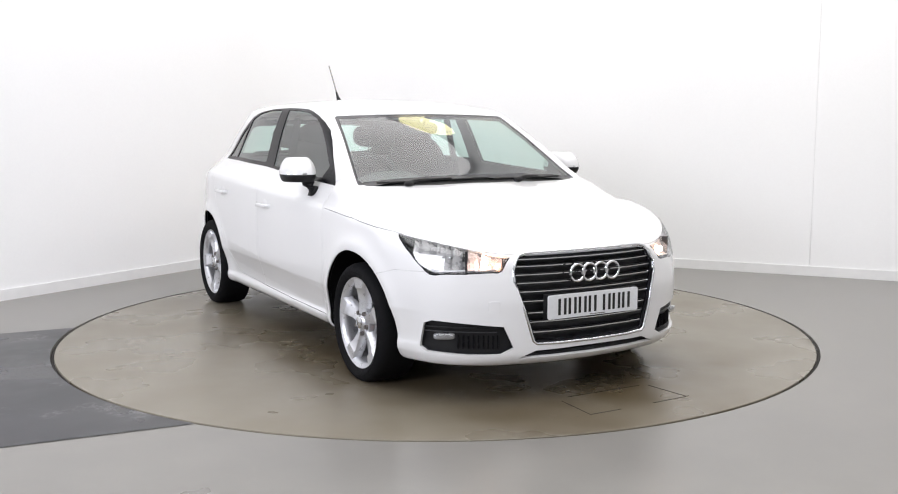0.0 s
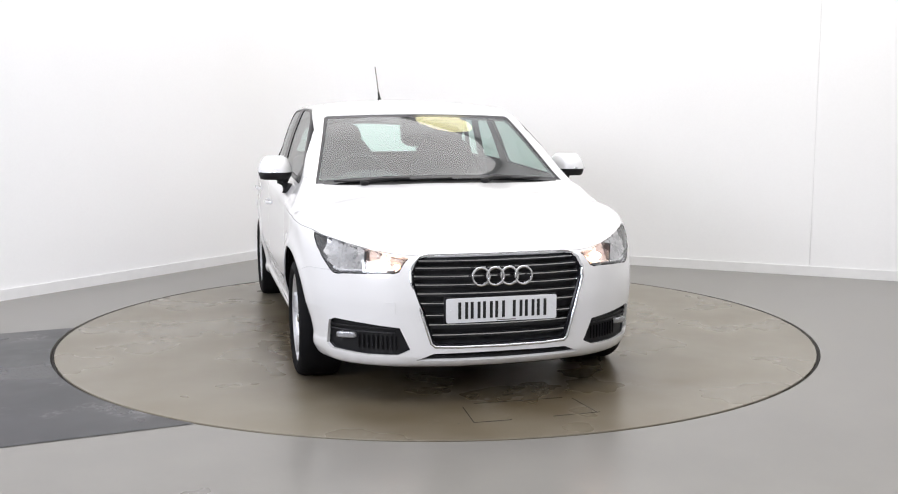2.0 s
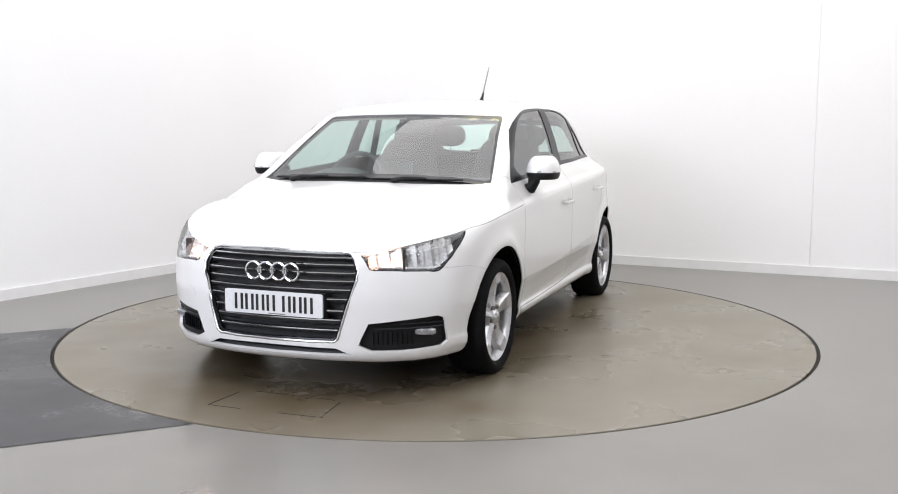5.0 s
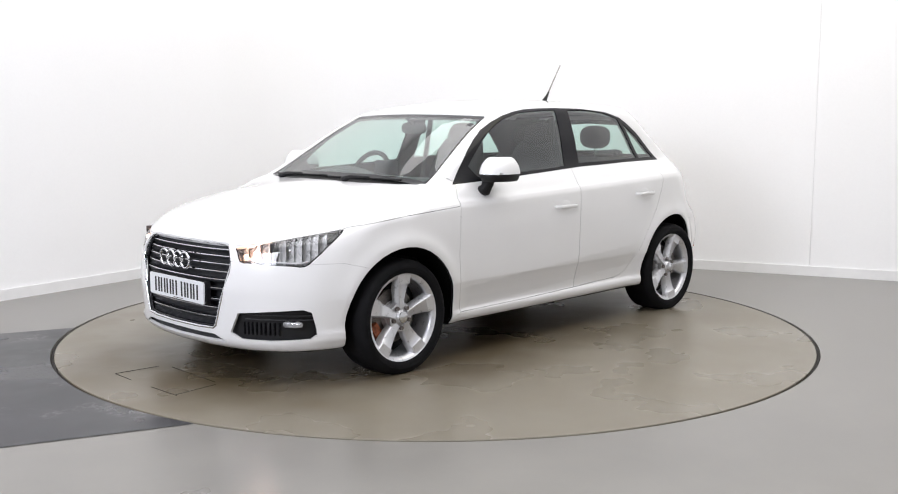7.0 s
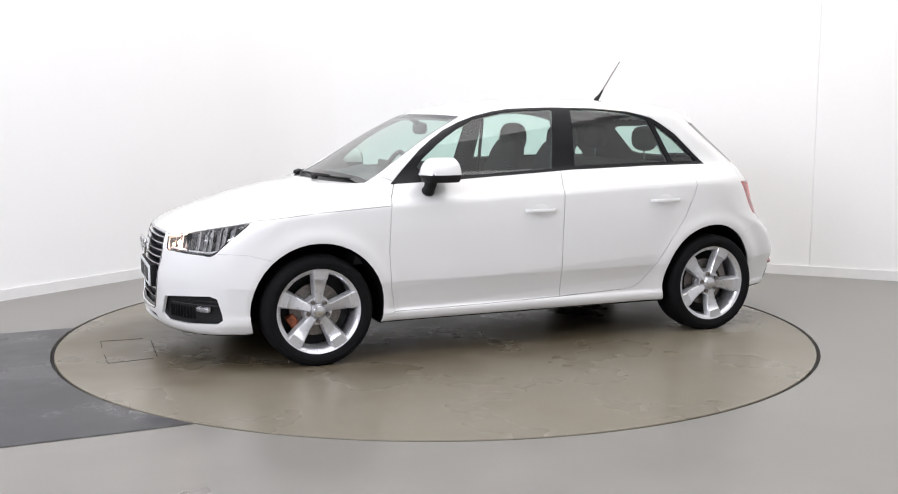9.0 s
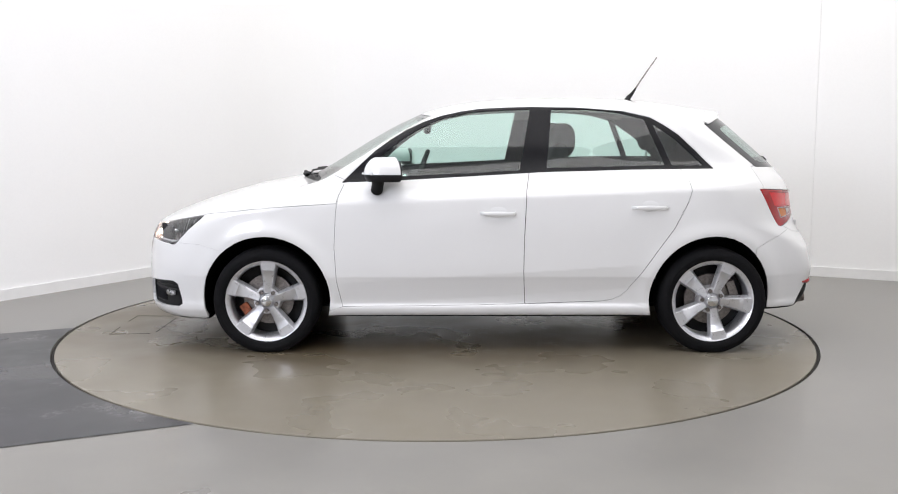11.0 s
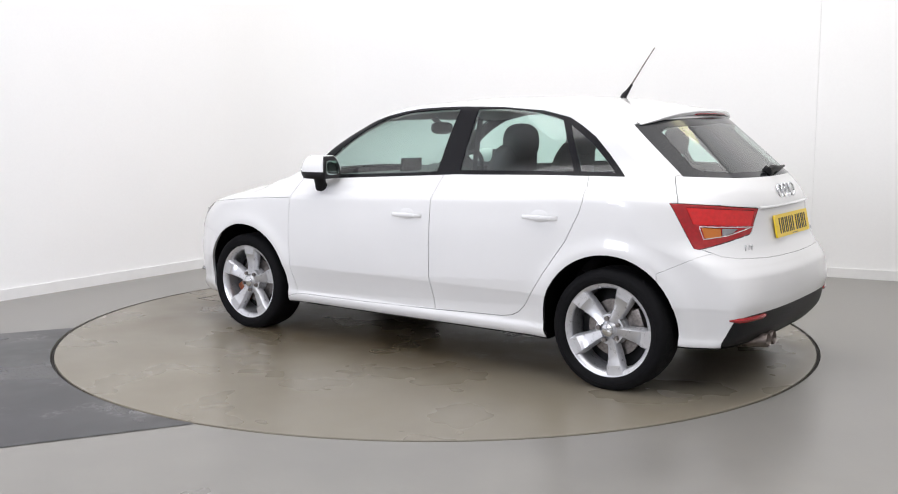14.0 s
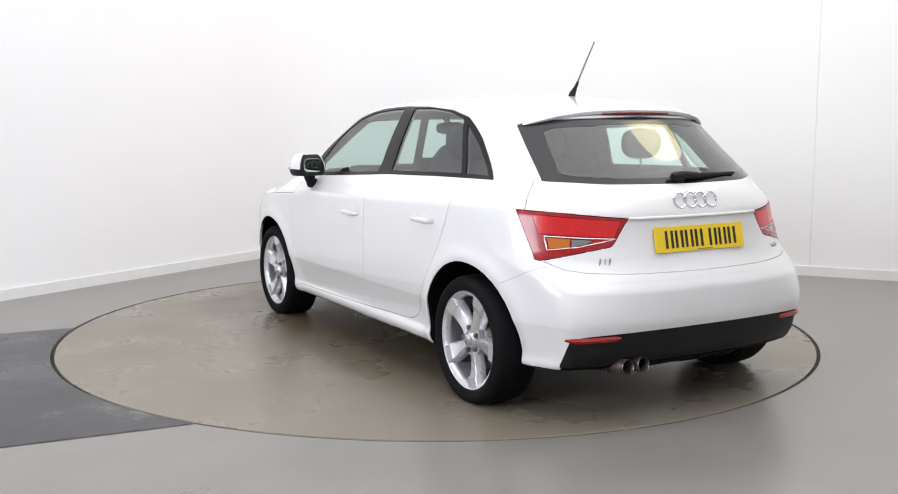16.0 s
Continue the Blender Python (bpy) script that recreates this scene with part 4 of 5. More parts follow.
def emblem(x, z, r, step, tilt, side, material, label):
    """Four plain interlocked metal rings."""
    bm = bmesh.new()
    for i in range(4):
        c = Vector((0, (i - 1.5) * step, 0))
        tube([c + Vector((0.002 * (i % 2), r * math.cos(2 * math.pi * k / 36), r * math.sin(2 * math.pi * k / 36))) for k in range(36)], 0.0066 * r / 0.042, bm, 8, True)
    ob = part("ring_emblem", bm, material, car, label)
    ob.matrix_local = pose(x, 0, z, 0, tilt, 0)
    return ob


def front_grille():
    frame_pts = []
    half = [(0.0, 0.687), (0.2, 0.687), (0.33, 0.685), (0.365, 0.676), (0.387, 0.655), (0.409, 0.61), (0.407, 0.565), (0.365, 0.43), (0.322, 0.29), (0.305, 0.276), (0.2, 0.273), (0.0, 0.273)]
    ring = half + [(-y, z) for y, z in half[-2:0:-1]]
    for y, z in ring:
        frame_pts.append((skin_front(abs(y), z) - 0.003, y, z))
    root = part("grille", tube(frame_pts, 0.0075, None, 10, True), CHROME, car, "chrome grille frame")
    inner = [(x - 0.012, y * 0.975, 0.48 + (z - 0.48) * 0.965) for x, y, z in frame_pts]
    part("grille_surround", tube(inner, 0.009, None, 8, True), GLOSS_BLACK, root, "gloss black inner surround")
    for z, hgt, full in ((0.655, 0.01, 1), (0.622, 0.014, 1), (0.585, 0.014, 1), (0.548, 0.014, 1), (0.508, 0.016, 1), (0.466, 0.014, 0), (0.412, 0.014, 0), (0.366, 0.02, 1), (0.322, 0.014, 1)):
        w = float(GRILLE_HALF(np.array([z]))[0]) - 0.008
        for lo, hi in (((-w, w),) if full else ((-w, -0.25), (0.25, w))):
            bm, bc = bmesh.new(), bmesh.new()
            n = 24 if full else 8
            for b, prof in ((bm, ((0, 0), (-0.004, -hgt), (-0.03, -hgt - 0.004), (-0.03, 0.001))), (bc, ((0.003, 0.001), (0.003, -0.004), (-0.004, -0.004), (-0.012, 0.0015)))):
                rows = []
                for i in range(n + 1):
                    y = lo + (hi - lo) * i / n
                    x = float(NOSE(np.array([z]))[0] - NOSE_PLAN(np.array([abs(y)]))[0]) - 0.022
                    rows.append([b.verts.new((x + dx, y, z + dz + hgt / 2)) for dx, dz in prof])
                for r0, r1 in zip(rows, rows[1:]):
                    for k in range(4):
                        b.faces.new((r0[k], r1[k], r1[(k + 1) % 4], r0[(k + 1) % 4]))
                b.faces.new(rows[0])
                b.faces.new(rows[-1][::-1])
                bmesh.ops.recalc_face_normals(b, faces=b.faces)
            slat = part("slat", bm, GRILLE_GREY, root, "dark grey grille slat")
            part("slat_trim", bc, CHROME, root, "thin bright metal slat edge")
    # panel that carries the number plate
    part("plate_holder", box(0.03, 0.53, 0.118, pose(2.008, 0, 0.44), 0.006), BLACK_TRIM, root)
    emblem(2.034, 0.59, 0.0392, 0.0665, 0, 1, CHROME, "chrome ring emblem on the grille")


front_grille()
plate("number_plate", WHITE_PLATE, 2.0305, 0.44, 0, True, "white front number plate")


def tow_cover():
    x, y, z = 0, -0.5, 0.452
    pts = [(sx * 0.021 + 0.006 * math.cos(a), sy * 0.021 + 0.006 * math.sin(a)) for sx, sy, a0 in ((1, 1, 0), (-1, 1, 90), (-1, -1, 180), (1, -1, 270)) for a in (radians(a0 + k * 30) for k in range(4))]
    ob = part("tow_eye_cover", slab(pts, -0.004, 0.0015, Matrix(), 0.0012), PAINT, shell["front_bumper"], "small square tow eye cover")
    ob.matrix_local = pose(skin_front(0.5, 0.452), -0.5, 0.452, 90, 0, 90) @ pose(0, 0, 0, 0, -26, 0)


tow_cover()


def fog_lamp(side):
    x = skin_front(0.67, 0.31)
    bm = blob((0, 0, 0), (0.016, 0.05, 0.015), None, 4)
    ob = part("fog_lamp", bm, DARK_CHROME, car, "small clear fog lamp in black surround")
    ob.matrix_local = pose(x - 0.03, side * 0.67, 0.312, 0, 0, -side * -28)
    part("fog_lens", blob((0.012, 0, 0), (0.012, 0.047, 0.014), None, 4), LENS, ob, "clear lens")
    for i, (z, w) in enumerate(((0.352, 0.005), (0.333, 0.0035))):
        pts = []
        for k in range(9):
            y = 0.475 + 0.285 * k / 8
            pts.append((skin_front(y, z) - 0.026, side * y, z))
        part("fog_slat", tube(pts, w, None, 6), BLACK_TRIM if i == 0 else GRILLE_GREY, car, "thin slat across the fog lamp surround")
    for k in range(9):
        y = 0.47 + 0.012 * k * 1.6
        part("fog_rib", box(0.012, 0.004, 0.062, pose(skin_front(y, 0.285) - 0.028, side * y, 0.288), 0.001), GLOSS_BLACK, car)


for sd in (1, -1):
    fog_lamp(sd)


def headlight_inside(side, lamp):
    def lower(u):
        return np.interp(u, (-1.058, -1.04, -0.76, -0.722, -0.66, -0.572), (0.615, 0.606, 0.592, 0.602, 0.655, 0.742))

    def upper(u):
        return np.interp(u, (-1.082, -0.95, -0.8, -0.562), (0.672, 0.695, 0.722, 0.762))

    def facets(u0, u1, count, depth, step, material, name, label):
        """Upright fluted reflector strips behind the lens, hollow from top to bottom."""
        bm = bmesh.new()
        for i in range(count):
            cols = []
            for k in range(3):
                u = u0 + (u1 - u0) * (i + k / 2) / count
                lo, hi = lower(u) + 0.005, upper(u) - 0.005
                v = np.linspace(0, 1, 6)
                z = lo + (hi - lo) * v
                q = on_skin(np.stack([0 * v - R2 * u + R2, 0 * v + R2 * u + R2, z], 1), np.array([[R2, R2, 0.0]]))
                d = R2 * (depth + step * (1 - k / 2) + 0.05 * v * (1 - v) + 0.01 * (i % 2))
                col = [bm.verts.new((p[0] - e, side * (p[1] - e), p[2])) for p, e in zip(q, d)]
                cols.append(col)
            for a, b in zip(cols, cols[1:]):
                for j in range(5):
                    bm.faces.new((a[j], a[j + 1], b[j + 1], b[j]))
        bmesh.ops.recalc_face_normals(bm, faces=bm.faces)
        part(name, bm, material, lamp, label)

    facets(-1.045, -0.9, 5, 0.016, 0.016, LAMP_SATIN, "dipped_reflector", "fluted silver reflector lit by a warm bulb")
    facets(-0.87, -0.64, 6, 0.012, 0.022, LAMP_SATIN, "main_reflector", "fluted silver main beam reflector")
    part("lamp_bulb", blob((1.893, side * 0.515, 0.645), (0.011, 0.016, 0.014)), BULB, lamp, "lit warm white bulb")
    part("side_bulb", blob((1.918, side * 0.46, 0.632), (0.006, 0.012, 0.008)), BULB_WARM, lamp, "lit warm side light")
    part("main_bulb", blob((1.775, side * 0.625, 0.662), (0.012, 0.01, 0.01)), CHROME, lamp, "unlit bulb")
    part("lamp_divider", box(0.07, 0.012, 0.1, pose(1.835, side * 0.575, 0.65, 0, 0, side * 30), 0.004), GRILLE_GREY, lamp, "dark grey divider")
    # bright strip along the lamp's lower edge
    pts = []
    for u in np.linspace(-1.03, -0.72, 12):
        q = on_skin(np.array([[-R2 * u + R2, R2 * u + R2, lower(u) + 0.012]]), np.array([[R2, R2, 0.0]]))[0]
        pts.append((q[0] - 0.012, side * (q[1] - 0.012), q[2]))
    part("lamp_strip", tube(pts, 0.006, None, 8), LAMP_SILVER, lamp, "bright strip along the lamp's lower edge")


def headlight_seal(side, lamp):
    pts = []
    for u, z in ((-1.078, 0.668), (-1.062, 0.63), (-1.055, 0.612), (-1.035, 0.605), (-0.9, 0.599), (-0.76, 0.591), (-0.735, 0.594), (-0.715, 0.606), (-0.66, 0.655), (-0.61, 0.703), (-0.572, 0.742), (-0.563, 0.759)):
        o = np.array([[-R2 * u + R2, R2 * u + R2, z]])
        q = on_skin(o, np.array([[R2, R2, 0.0]]))[0]
        pts.append((q[0] - 0.002, side * (q[1] - 0.002), q[2]))
    part("headlight_seal", tube(pts, 0.0042, None, 6), GLOSS_BLACK, lamp, "thin black headlight seal")


for i, sd in enumerate((1, -1)):
    headlight_inside(sd, shell["headlight", i])
    headlight_seal(sd, shell["headlight", i])


# ---- mirrors, handles, wipers, aerial ----
def door_mirror(side, door):
    m = Matrix.Diagonal((1, side, 1, 1))
    lean = pose(0.55, 0.876, 0.99, 0, 0, 6)
    def shell_of(low, high, grow, back=-0.062):
        bm = bmesh.new()
        rows = []
        n, k = 28, 10
        for j in range(k + 1):
            z = low + (high - low) * j / k
            s = max(0.0, 1 - (abs(z) / (0.1 if z > 0 else 0.062)) ** 1.9) ** 0.5
            row = []
            for i in range(n):
                a = 2 * math.pi * i / n
                x, y = (0.135 + grow) * math.copysign(abs(math.cos(a)) ** 0.95, math.cos(a)), (0.096 + grow) * math.copysign(abs(math.sin(a)) ** 0.8, math.sin(a))
                x = max(x, back)
                row.append(bm.verts.new(m @ lean @ Vector((x * (0.35 + 0.65 * s), y * (0.3 + 0.7 * s), z))))
            rows.append(row)
        for a, b in zip(rows, rows[1:]):
            for i in range(n):
                bm.faces.new((a[i], a[(i + 1) % n], b[(i + 1) % n], b[i]))
        bm.faces.new(rows[0])
        bm.faces.new(rows[-1])
        bmesh.ops.recalc_face_normals(bm, faces=bm.faces)
        return bm
    ob = part("door_mirror", shell_of(0.004, 0.094, 0), PAINT, door, "white mirror cap")
    part("mirror_base", shell_of(-0.036, 0.003, -0.003), BLACK_TRIM, ob, "black mirror housing")
    part("mirror_frame", shell_of(-0.034, 0.09, -0.004, -0.068), BLACK_TRIM, ob, "black mirror glass frame")
    part("mirror_repeater", box(0.006, 0.11, 0.012, m @ lean @ pose(0.116, 0.035, 0.008, 0, 0, 29), 0.003), CHROME, ob, "slim clear repeater lens")
    part("mirror_glass", blob((0, 0, 0), (0.003, 0.06, 0.04), None, 4, m @ lean @ pose(-0.0685, 0, 0.027, 0, 0, 0)), MIRROR, ob, "mirror glass")
    part("mirror_stalk", tube([m @ Vector(p) for p in ((0.607, 0.845, 0.985), (0.612, 0.838, 0.94), (0.618, 0.825, 0.905), (0.62, 0.78, 0.895))], [0.036, 0.034, 0.034, 0.03], None, 14), BLACK_TRIM, ob, "black mirror stalk")


def door_handle(side, door, x0, x1, z):
    n = 14
    bm = bmesh.new()
    rows = []
    for i in range(n + 1):
        t = i / n
        x = x0 + (x1 - x0) * t
        y = skin_y(x, z)
        out = 0.034 * min(1, 4 * t * (1 - t) * 2.2) ** 0.5 + 0.002
        h = 0.012 - 0.003 * abs(2 * t - 1)
        th = 0.011
        rows.append([bm.verts.new((x, side * (y + q), z + w)) for q, w in ((out, h * 0.6), (out, -h * 0.6), (out - 0.003, -h), (out - th, -h), (out - th, h), (out - 0.003, h))])
    for a, b in zip(rows, rows[1:]):
        for k in range(6):
            bm.faces.new((a[k], a[(k + 1) % 6], b[(k + 1) % 6], b[k]))
    bm.faces.new(rows[0])
    bm.faces.new(rows[-1])
    bmesh.ops.recalc_face_normals(bm, faces=bm.faces)
    ob = part("handle", bm, PAINT, door, "white body-coloured door handle")
    xc = (x0 + x1) / 2
    cup = bmesh.new()
    ring, dip = [], []
    for i in range(24):
        a = 2 * math.pi * i / 24
        x, zz = xc + 0.05 * math.cos(a), z + 0.006 + 0.031 * math.sin(a)
        y = skin_y(x, zz)
        ring.append((cup.verts.new((x, side * (y + 0.0015), zz)), cup.verts.new((xc + 0.8 * (x - xc), side * (y + 0.003), z + 0.006 + 0.8 * (zz - z - 0.006)))))
    for i in range(24):
        a, b = ring[i], ring[(i + 1) % 24]
        cup.faces.new((a[0], b[0], b[1], a[1]))
    cup.faces.new([r[1] for r in ring])
    bmesh.ops.recalc_face_normals(cup, faces=cup.faces)
    part("handle_cup", cup, PAINT, ob)


for i, sd in enumerate((1, -1)):
    door_mirror(sd, shell["front_door", i])
    door_handle(sd, shell["front_door", i], 0.055, -0.141, 0.779)
    door_handle(sd, shell["rear_door", i], -0.769, -0.968, 0.812)


def wipers():
    for y0, y1, base in ((-0.6, 0.02, -0.45), (0.05, 0.55, 0.2)):
        pts = []
        for k in range(9):
            y = y0 + (y1 - y0) * k / 8
            x = 1.095 - 0.32 * y * y
            pts.append((x - 0.02, y, skin_top(x - 0.02, y) + 0.012 + 0.006 * (k / 8)))
        ob = part("wiper", tube(pts, 0.006, None, 6), BLACK_TRIM, car, "black windscreen wiper")
        p0 = Vector((1.1 - 0.3 * base * base, base, 0))
        p0.z = skin_top(p0.x, base) + 0.012
        mid = Vector(pts[5])
        part("wiper_arm", tube([p0, p0 + Vector((0.0, 0.05, 0.014)), mid + Vector((0.01, 0, 0.008))], [0.016, 0.011, 0.006], None, 8), BLACK_TRIM, ob)
        part("wiper_cap", blob(p0, (0.022, 0.026, 0.016)), BLACK_TRIM, ob)


wipers()


def aerial():
    z = skin_top(-0.9, 0)
    ob = part("aerial", tube([(-0.885, 0, z - 0.004), (-0.89, 0, z + 0.012), (-0.915, 0, z + 0.042), (-0.935, 0, z + 0.072)], [0.022, 0.017, 0.009, 0.0065], None, 12), BLACK_TRIM, car, "black roof aerial base")
    part("aerial_rod", tube([(-0.93, 0, z + 0.066), (-0.995, 0, z + 0.165), (-1.062, 0, z + 0.262)], [0.0045, 0.0042, 0.0032], None, 8), DISC_STEEL, ob, "thin aerial rod")


aerial()


# ---- the tail ----
def spoiler():
    ny, nx = 40, 8
    top, under = bmesh.new(), bmesh.new()
    rows_t, rows_u = [], []
    for i in range(ny + 1):
        y0 = -0.55 + 1.1 * i / ny
        y = y0
        q = abs(y) / 0.565
        xe = -1.402 + 0.115 * q ** 2 + 0.06 * q ** 8
        xs = -1.15 - 0.02 * (1 - q)
        rt, ru = [], []
        for k in range(nx + 1):
            t = k / nx
            x = xs + (xe - xs) * t
            y = y0 * (0.88 + 0.12 * min(1.0, 1.6 * t))
            z = float(top_height(np.array([x]), np.array([abs(y)]))[0]) - (0.02 + 0.045 * t) * q ** 4 - 0.006 * (1 - t)
            lift = 0.002 * t * (1 - q ** 8)
            rt.append(top.verts.new((x, y, z + lift + 0.002)))
            ru.append(under.verts.new((x + 0.006 * t, y * 0.99, z - (0.016 + 0.035 * (1 - t) + 0.006 * t) * (1 - 0.75 * q ** 6))))
        edge = top.verts.new((xe - 0.004, y, rt[-1].co.z - 0.006))
        low = top.verts.new((xe + 0.004, y * 0.995, rt[-1].co.z - 0.02 * (1 - 0.6 * q ** 6)))
        rows_t.append(rt + [edge, low])
        rows_u.append(ru)
    for rows, b in ((rows_t, top), (rows_u, under)):
        for r0, r1 in zip(rows, rows[1:]):
            for k in range(len(r0) - 1):
                b.faces.new((r0[k], r0[k + 1], r1[k + 1], r1[k]))
        if b is top:
            b.faces.new(rows[0][::-1])
            b.faces.new(rows[-1])
        bmesh.ops.recalc_face_normals(b, faces=b.faces)
    ob = part("spoiler", top, PAINT, car, "white roof spoiler")
    part("spoiler_underside", under, GLOSS_BLACK, ob, "black spoiler underside")
    pts = [(-1.402 + 0.115 * (y / 0.565) ** 2 + 0.003, y, float(top_height(np.array([-1.4]), np.array([abs(y)]))[0]) - 0.014) for y in np.linspace(-0.2, 0.2, 13)]
    part("high_brake_light", tube(pts, 0.004, None, 6), RED_LENS, ob, "slim dark red brake light")


spoiler()


def rear_details():
    plate("number_plate", YELLOW_PLATE, skin_rear(0.0, 0.77) - 0.0046, 0.772, -12, False, "yellow rear number plate")
    pts = [(skin_rear(abs(y), 0.868) - 0.004, y, 0.868) for y in np.linspace(-0.37, 0.37, 25)]
    part("tailgate_grip", tube(pts, 0.007, None, 8), PAINT, shell["tailgate"])
    emblem(skin_rear(0.0, 0.936) - 0.006, 0.936, 0.034, 0.0595, 18, -1, CHROME, "chrome ring emblem on the tailgate")
    for y, w, h, z in ((0.515, 0.012, 0.034, 0.69), (0.495, 0.007, 0.034, 0.69), (0.475, 0.012, 0.034, 0.69), (-0.51, 0.02, 0.018, 0.70), (-0.535, 0.02, 0.018, 0.70), (-0.56, 0.014, 0.018, 0.70)):
        part("badge_bar", box(0.004, w, h, pose(skin_rear(abs(y), z) - 0.002, y, z, 0, 0, math.copysign(14, y)), 0.001), CHROME, shell["tailgate"], "small chrome badge bar")
    # rear wiper
    zw = 1.03
    base = Vector((skin_rear(0.0, zw) - 0.02, 0.03, zw))
    tip = Vector((skin_rear(0.36, 1.045) - 0.016, -0.36, 1.04))
    w = part("rear_wiper", tube([base + Vector((0, 0.045, 0.004)), base + Vector((0, 0.0, 0.012)), base.lerp(tip, 0.35) + Vector((-0.012, 0, 0.004)), tip], [0.016, 0.02, 0.013, 0.006], None, 10), BLACK_TRIM, shell["tailgate"], "black rear wiper")
    part("wiper_foot", rod(0.022, 0.017, 0.05, pose(base.x + 0.015, base.y, base.z, 0, 60, 0)), BLACK_TRIM, w)
    # slim silver line round the lower lamp sections
    for i, sd in enumerate((1, -1)):
        pts = []
        corners = ((-0.655, 0.797), (-0.95, 0.784), (-0.8, 0.752), (-0.672, 0.74))
        for (u0, z0), (u1, z1) in zip(corners, corners[1:] + corners[:1]):
            for k in range(6):
                u, z = u0 + (u1 - u0) * k / 6, z0 + (z1 - z0) * k / 6
                q = on_skin(np.array([[R2 * u - R2 * 0.3, R2 * u + R2 * 0.3, z]]), np.array([[-R2, R2, 0.0]]))[0]
                pts.append((q[0], sd * q[1], q[2]))
        part("lamp_outline", tube(pts, 0.0022, None, 6, True), LAMP_SILVER, shell["tail_lamp", i], "slim silver line inside the lamp")
    # reflectors in the valance, exhaust pipes
    for sd in (1, -1):
        pts = [(skin_rear(y, 0.37) + 0.001, sd * y, 0.379 - 0.02 * (y - 0.5)) for y in np.linspace(0.47, 0.69, 9)]
        part("reflector", tube(pts, [0.005] + [0.013] * 7 + [0.005], None, 6), RED_LENS, shell["diffuser"], "slim red rear reflector")
    for y in (0.43, 0.345):
        m = pose(-1.825, y, 0.246, 0, -84, 0)
        part("exhaust_pipe", lathe([(0.034, -0.1), (0.034, 0.045), (0.031, 0.05), (0.028, 0.045), (0.028, -0.1)], 28, None, m), EXHAUST, car, "round metal exhaust pipe")
    part("silencer", blob((-1.55, 0.1, 0.215), (0.14, 0.35, 0.05), None, 3.5), BLACK_TRIM, car, "dark exhaust silencer")
    part("spare_well", blob((-1.35, -0.25, 0.2), (0.3, 0.3, 0.06), None, 4), BLACK_TRIM, car, "dark spare wheel well")
    part("rear_axle", tube([(-1.2345, -0.72, 0.26), (-1.2345, 0.72, 0.26)], 0.035, None, 10), BLACK_TRIM, car, "dark rear axle beam")


rear_details()


# ---- the cabin ----
def seat(x, y, wide=0.46):
    ob = part("front_seat", box(0.5, wide, 0.16, pose(x + 0.2, y, 0.5, 0, -6, 0), 0.06, None, 3), CABIN, car, "dark grey cloth front seat")
    bm = bmesh.new()
    rows = []
    for k, (z, hx, hw) in enumerate(((0.0, 0.07, 0.20), (0.1, 0.085, 0.225), (0.3, 0.08, 0.235), (0.45, 0.07, 0.22), (0.56, 0.06, 0.19), (0.62, 0.045, 0.15), (0.635, 0.02, 0.12))):
        rows.append([bm.verts.new((x - 0.05 - 0.27 * z + hx * math.copysign(abs(math.cos(a)) ** 0.6, math.cos(a)) + 0.015 * abs(math.sin(a)) ** 4, y + hw * math.copysign(abs(math.sin(a)) ** 0.6, math.sin(a)), 0.52 + z)) for a in (2 * math.pi * i / 24 for i in range(24))])
    for a, b in zip(rows, rows[1:]):
        for i in range(24):
            bm.faces.new((a[i], a[(i + 1) % 24], b[(i + 1) % 24], b[i]))
    bm.faces.new(rows[0])
    bm.faces.new(rows[-1])
    bmesh.ops.recalc_face_normals(bm, faces=bm.faces)
    part("seat_back", bm, CABIN, ob, "rounded dark cloth backrest")
    part("headrest", blob((x - 0.235, y, 1.165), (0.072, 0.135, 0.1), None, 2.5), CABIN, ob, "rounded dark headrest")
    for dy in (-0.06, 0.06):
        part("headrest_post", rod(0.006, 0.006, 0.1, pose(x - 0.225, y + dy, 1.11), 8), CHROME, ob)


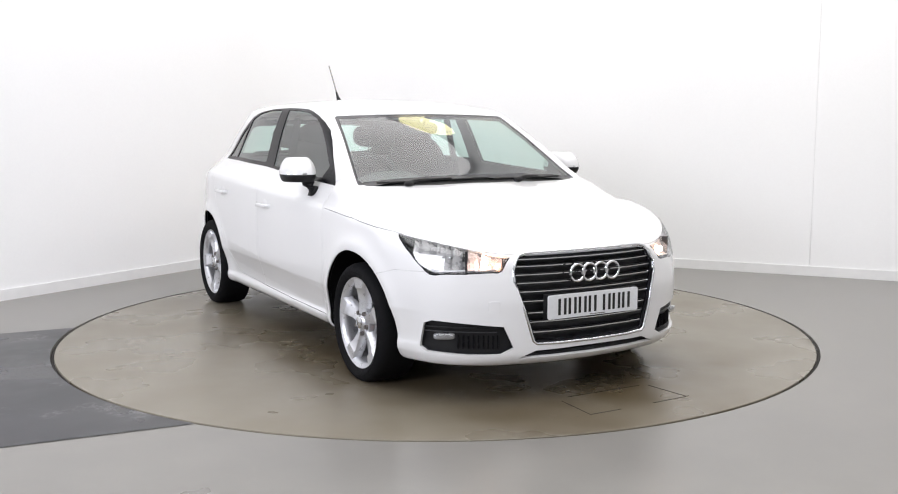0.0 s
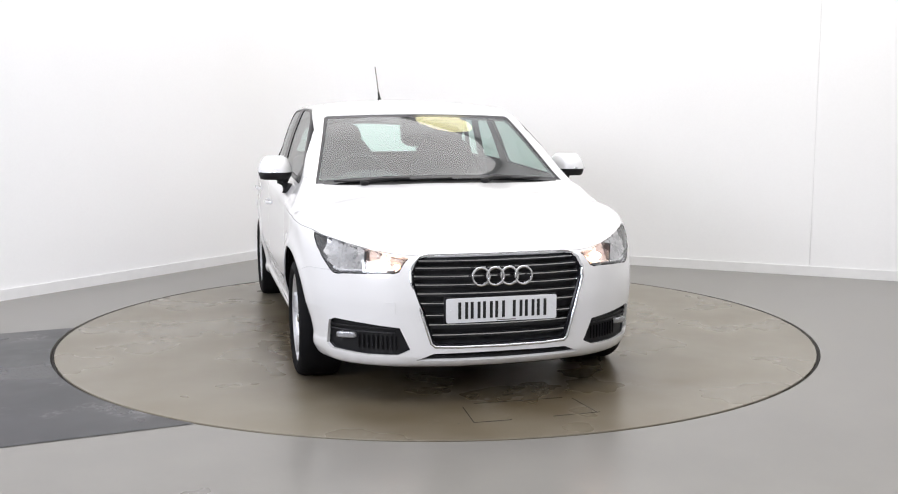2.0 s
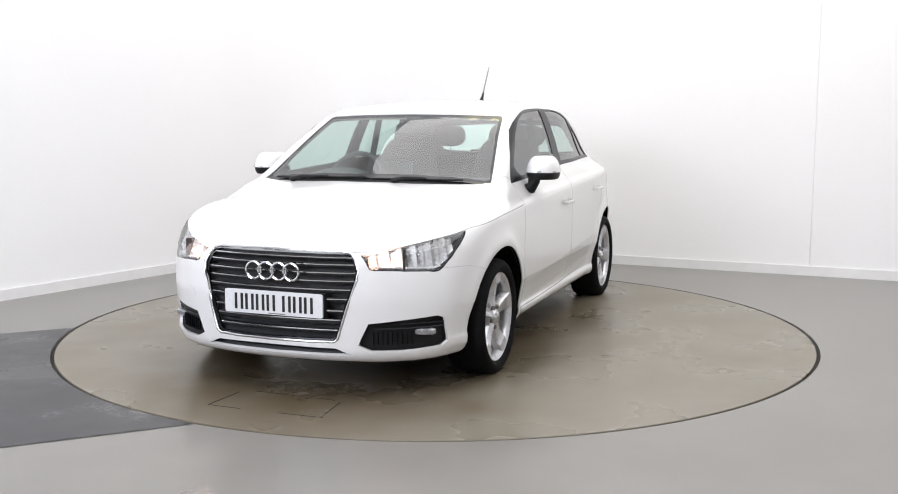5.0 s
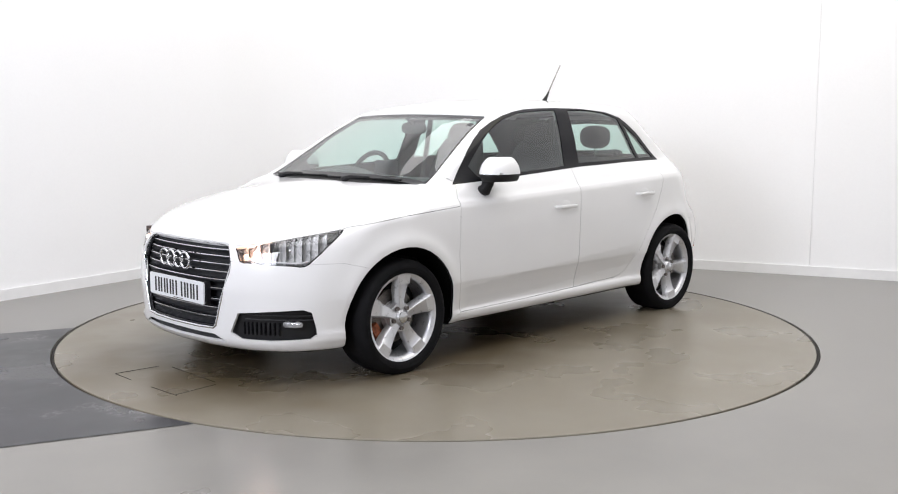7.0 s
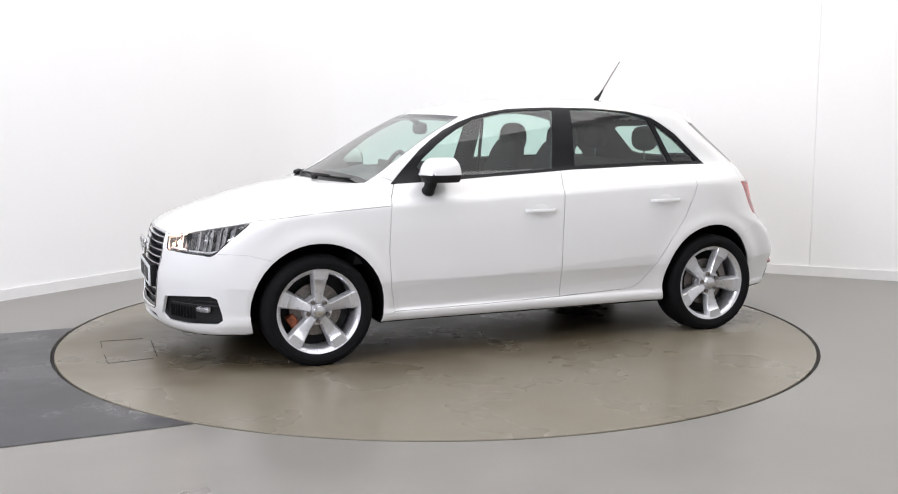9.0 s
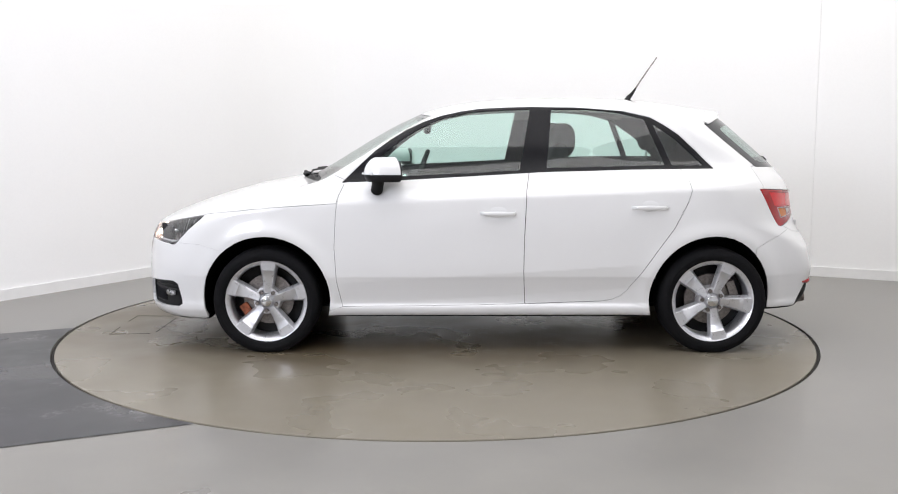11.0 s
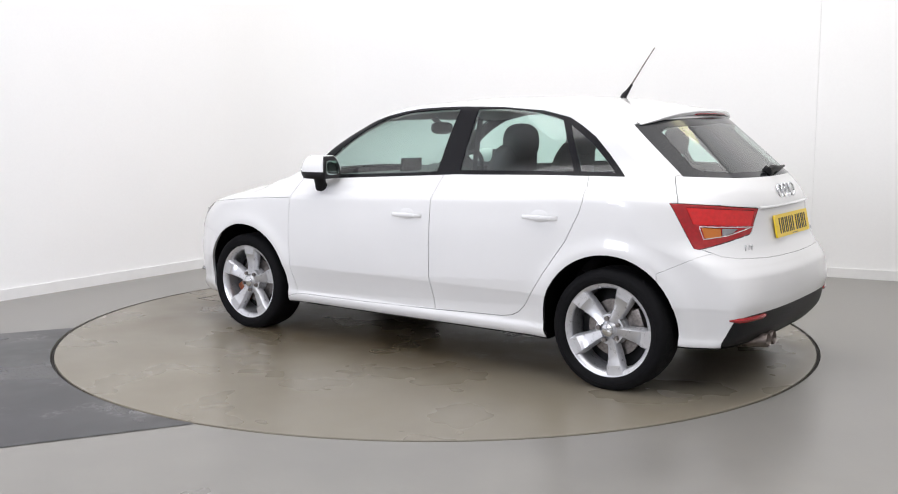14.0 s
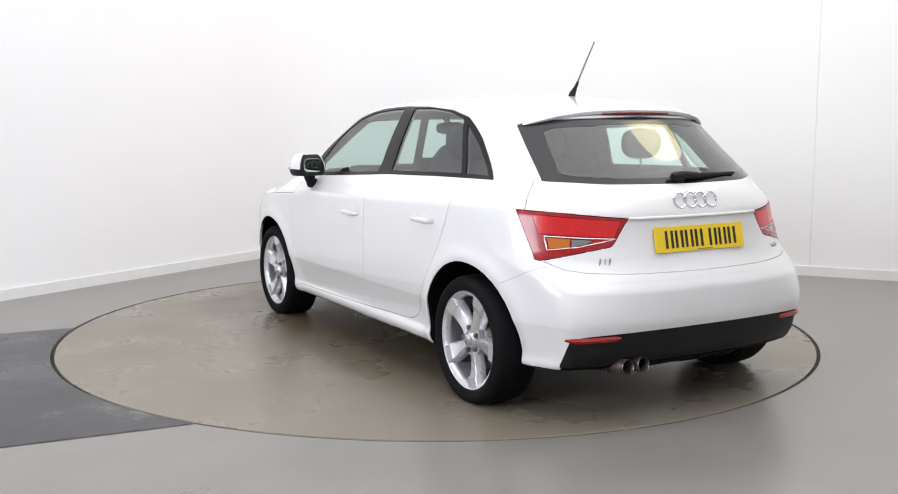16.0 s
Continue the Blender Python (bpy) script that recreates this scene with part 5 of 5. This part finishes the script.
def cabin():
    for y in (0.35, -0.35):
        seat(-0.21, y)
    bench = part("rear_bench", box(0.46, 1.2, 0.18, pose(-0.75, 0, 0.5, 0, -8, 0), 0.06, None, 3), CABIN, car, "dark grey cloth rear bench")
    part("bench_back", box(0.13, 1.22, 0.52, pose(-1.03, 0, 0.77, 0, -14, 0), 0.05, None, 3), CABIN, bench)
    for y in (0.31, -0.31):
        part("rear_headrest", blob((-1.07, y, 1.165), (0.05, 0.12, 0.08), None, 2.6), CABIN, bench, "dark rear headrest")
        part("headrest_post", rod(0.006, 0.006, 0.08, pose(-1.07, y, 1.06), 8), CHROME, bench)
    dash = bmesh.new()
    rows = []
    for i in range(21):
        y = -0.66 + 1.32 * i / 20
        hood = 0.045 * math.exp(-((y + 0.35) / 0.17) ** 4)
        pts = ((1.0 - 0.3 * y * y, 0.925), (0.78, 0.955), (0.62, 0.955 + hood), (0.55, 0.94 + hood), (0.52, 0.86), (0.56, 0.7), (0.66, 0.5), (1.0, 0.5))
        rows.append([dash.verts.new((px, y, pz)) for px, pz in pts])
    for a, b in zip(rows, rows[1:]):
        for k in range(8):
            dash.faces.new((a[k], a[(k + 1) % 8], b[(k + 1) % 8], b[k]))
    dash.faces.new(rows[0])
    dash.faces.new(rows[-1])
    bmesh.ops.recalc_face_normals(dash, faces=dash.faces)
    d = part("dashboard", dash, CABIN_PLASTIC, car, "dark soft plastic dashboard")
    part("centre_screen", box(0.02, 0.2, 0.085, pose(0.6, 0, 1.0, 0, -8, 0), 0.008), GLOSS_BLACK, d, "small black display screen")
    for y in (-0.58, 0.58, -0.12, 0.12):
        part("air_vent", lathe([(0.045, -0.01), (0.045, 0.008), (0.036, 0.012), (0.034, -0.01)], 24, None, pose(0.52, y, 0.88, 0, -80, 0)), CHROME, d, "round air vent")
    w = part("steering_wheel", tube([(0.43 - 0.065 * math.sin(a), -0.36 + 0.178 * math.cos(a), 0.91 + 0.165 * math.sin(a)) for a in (2 * math.pi * k / 36 for k in range(36))], 0.016, None, 8, True), CABIN_PLASTIC, car, "dark steering wheel")
    part("wheel_boss", blob((0.45, -0.36, 0.9), (0.04, 0.08, 0.06), None, 3), CABIN_PLASTIC, w)
    for a in (0, math.pi, -math.pi / 2):
        part("wheel_spoke", tube([(0.44, -0.36, 0.9), (0.43 - 0.065 * math.sin(a), -0.36 + 0.178 * math.cos(a), 0.91 + 0.165 * math.sin(a))], [0.02, 0.014], None, 8), CABIN_PLASTIC, w)
    part("rear_view_mirror", blob((0.36, -0.01, 1.233), (0.022, 0.105, 0.038), None, 3.0), CABIN_PLASTIC, car, "dark interior mirror")
    part("mirror_mount", tube([(0.36, 0, 1.25), (0.42, 0, 1.3)], [0.014, 0.02], None, 10), CABIN_PLASTIC, car)
    part("cabin_floor", box(1.7, 1.4, 0.03, pose(-0.05, 0, 0.25)), CABIN, car, "dark carpet floor")
    part("centre_console", box(0.8, 0.22, 0.28, pose(0.25, 0, 0.45), 0.03), CABIN_PLASTIC, car, "dark centre console")
    part("boot_floor", box(0.6, 1.1, 0.03, pose(-1.4, 0, 0.62)), CABIN, car, "dark boot floor")
    part("parcel_shelf", box(0.4, 1.12, 0.02, pose(-1.3, 0, 0.945), 0.006), CABIN, car, "dark parcel shelf")
    for y in (0.6, -0.6):
        part("seat_belt", box(0.004, 0.045, 0.6, pose(-0.3, y, 1.0, math.copysign(12, y), 0, 0)), CABIN_PLASTIC, car, "dark seat belt")


cabin()

# ---- movement ----
TURN = [(0.0, -60.93), (0.5, -62.25), (1.0, -65.43), (1.5, -69.94), (2.0, -76.05), (2.5, -81.93), (3.0, -88.04), (3.5, -93.91), (4.0, -100.06), (6.5, -129.38), (7.0, -135.4), (7.5, -141.08), (8.0, -147.15), (8.5, -152.8), (9.0, -158.78), (11.5, -186.2), (12.0, -192.43), (12.5, -198.22), (13.0, -204.42), (13.5, -210.38), (14.0, -216.54), (14.5, -222.38), (15.0, -228.5), (15.5, -234.34), (16.0, -240.55)]


def motions():
    rows = []
    for (t0, a0), (t1, a1) in zip(TURN, TURN[1:] + [TURN[-1]]):
        rows.append((t0, a0))
        steps = round((t1 - t0) / 0.5)
        rows += [(t0 + 0.5 * i, a0 + (a1 - a0) * i / steps) for i in range(1, steps)]
    walk(dial, [(t, pose(0, 0, 0, 0, 0, a)) for t, a in rows])
    walk(car, [(t, pose(0, 0, 0, 0, 0, a) @ pose(CAR_X, CAR_Y, 0)) for t, a in rows])


motions()
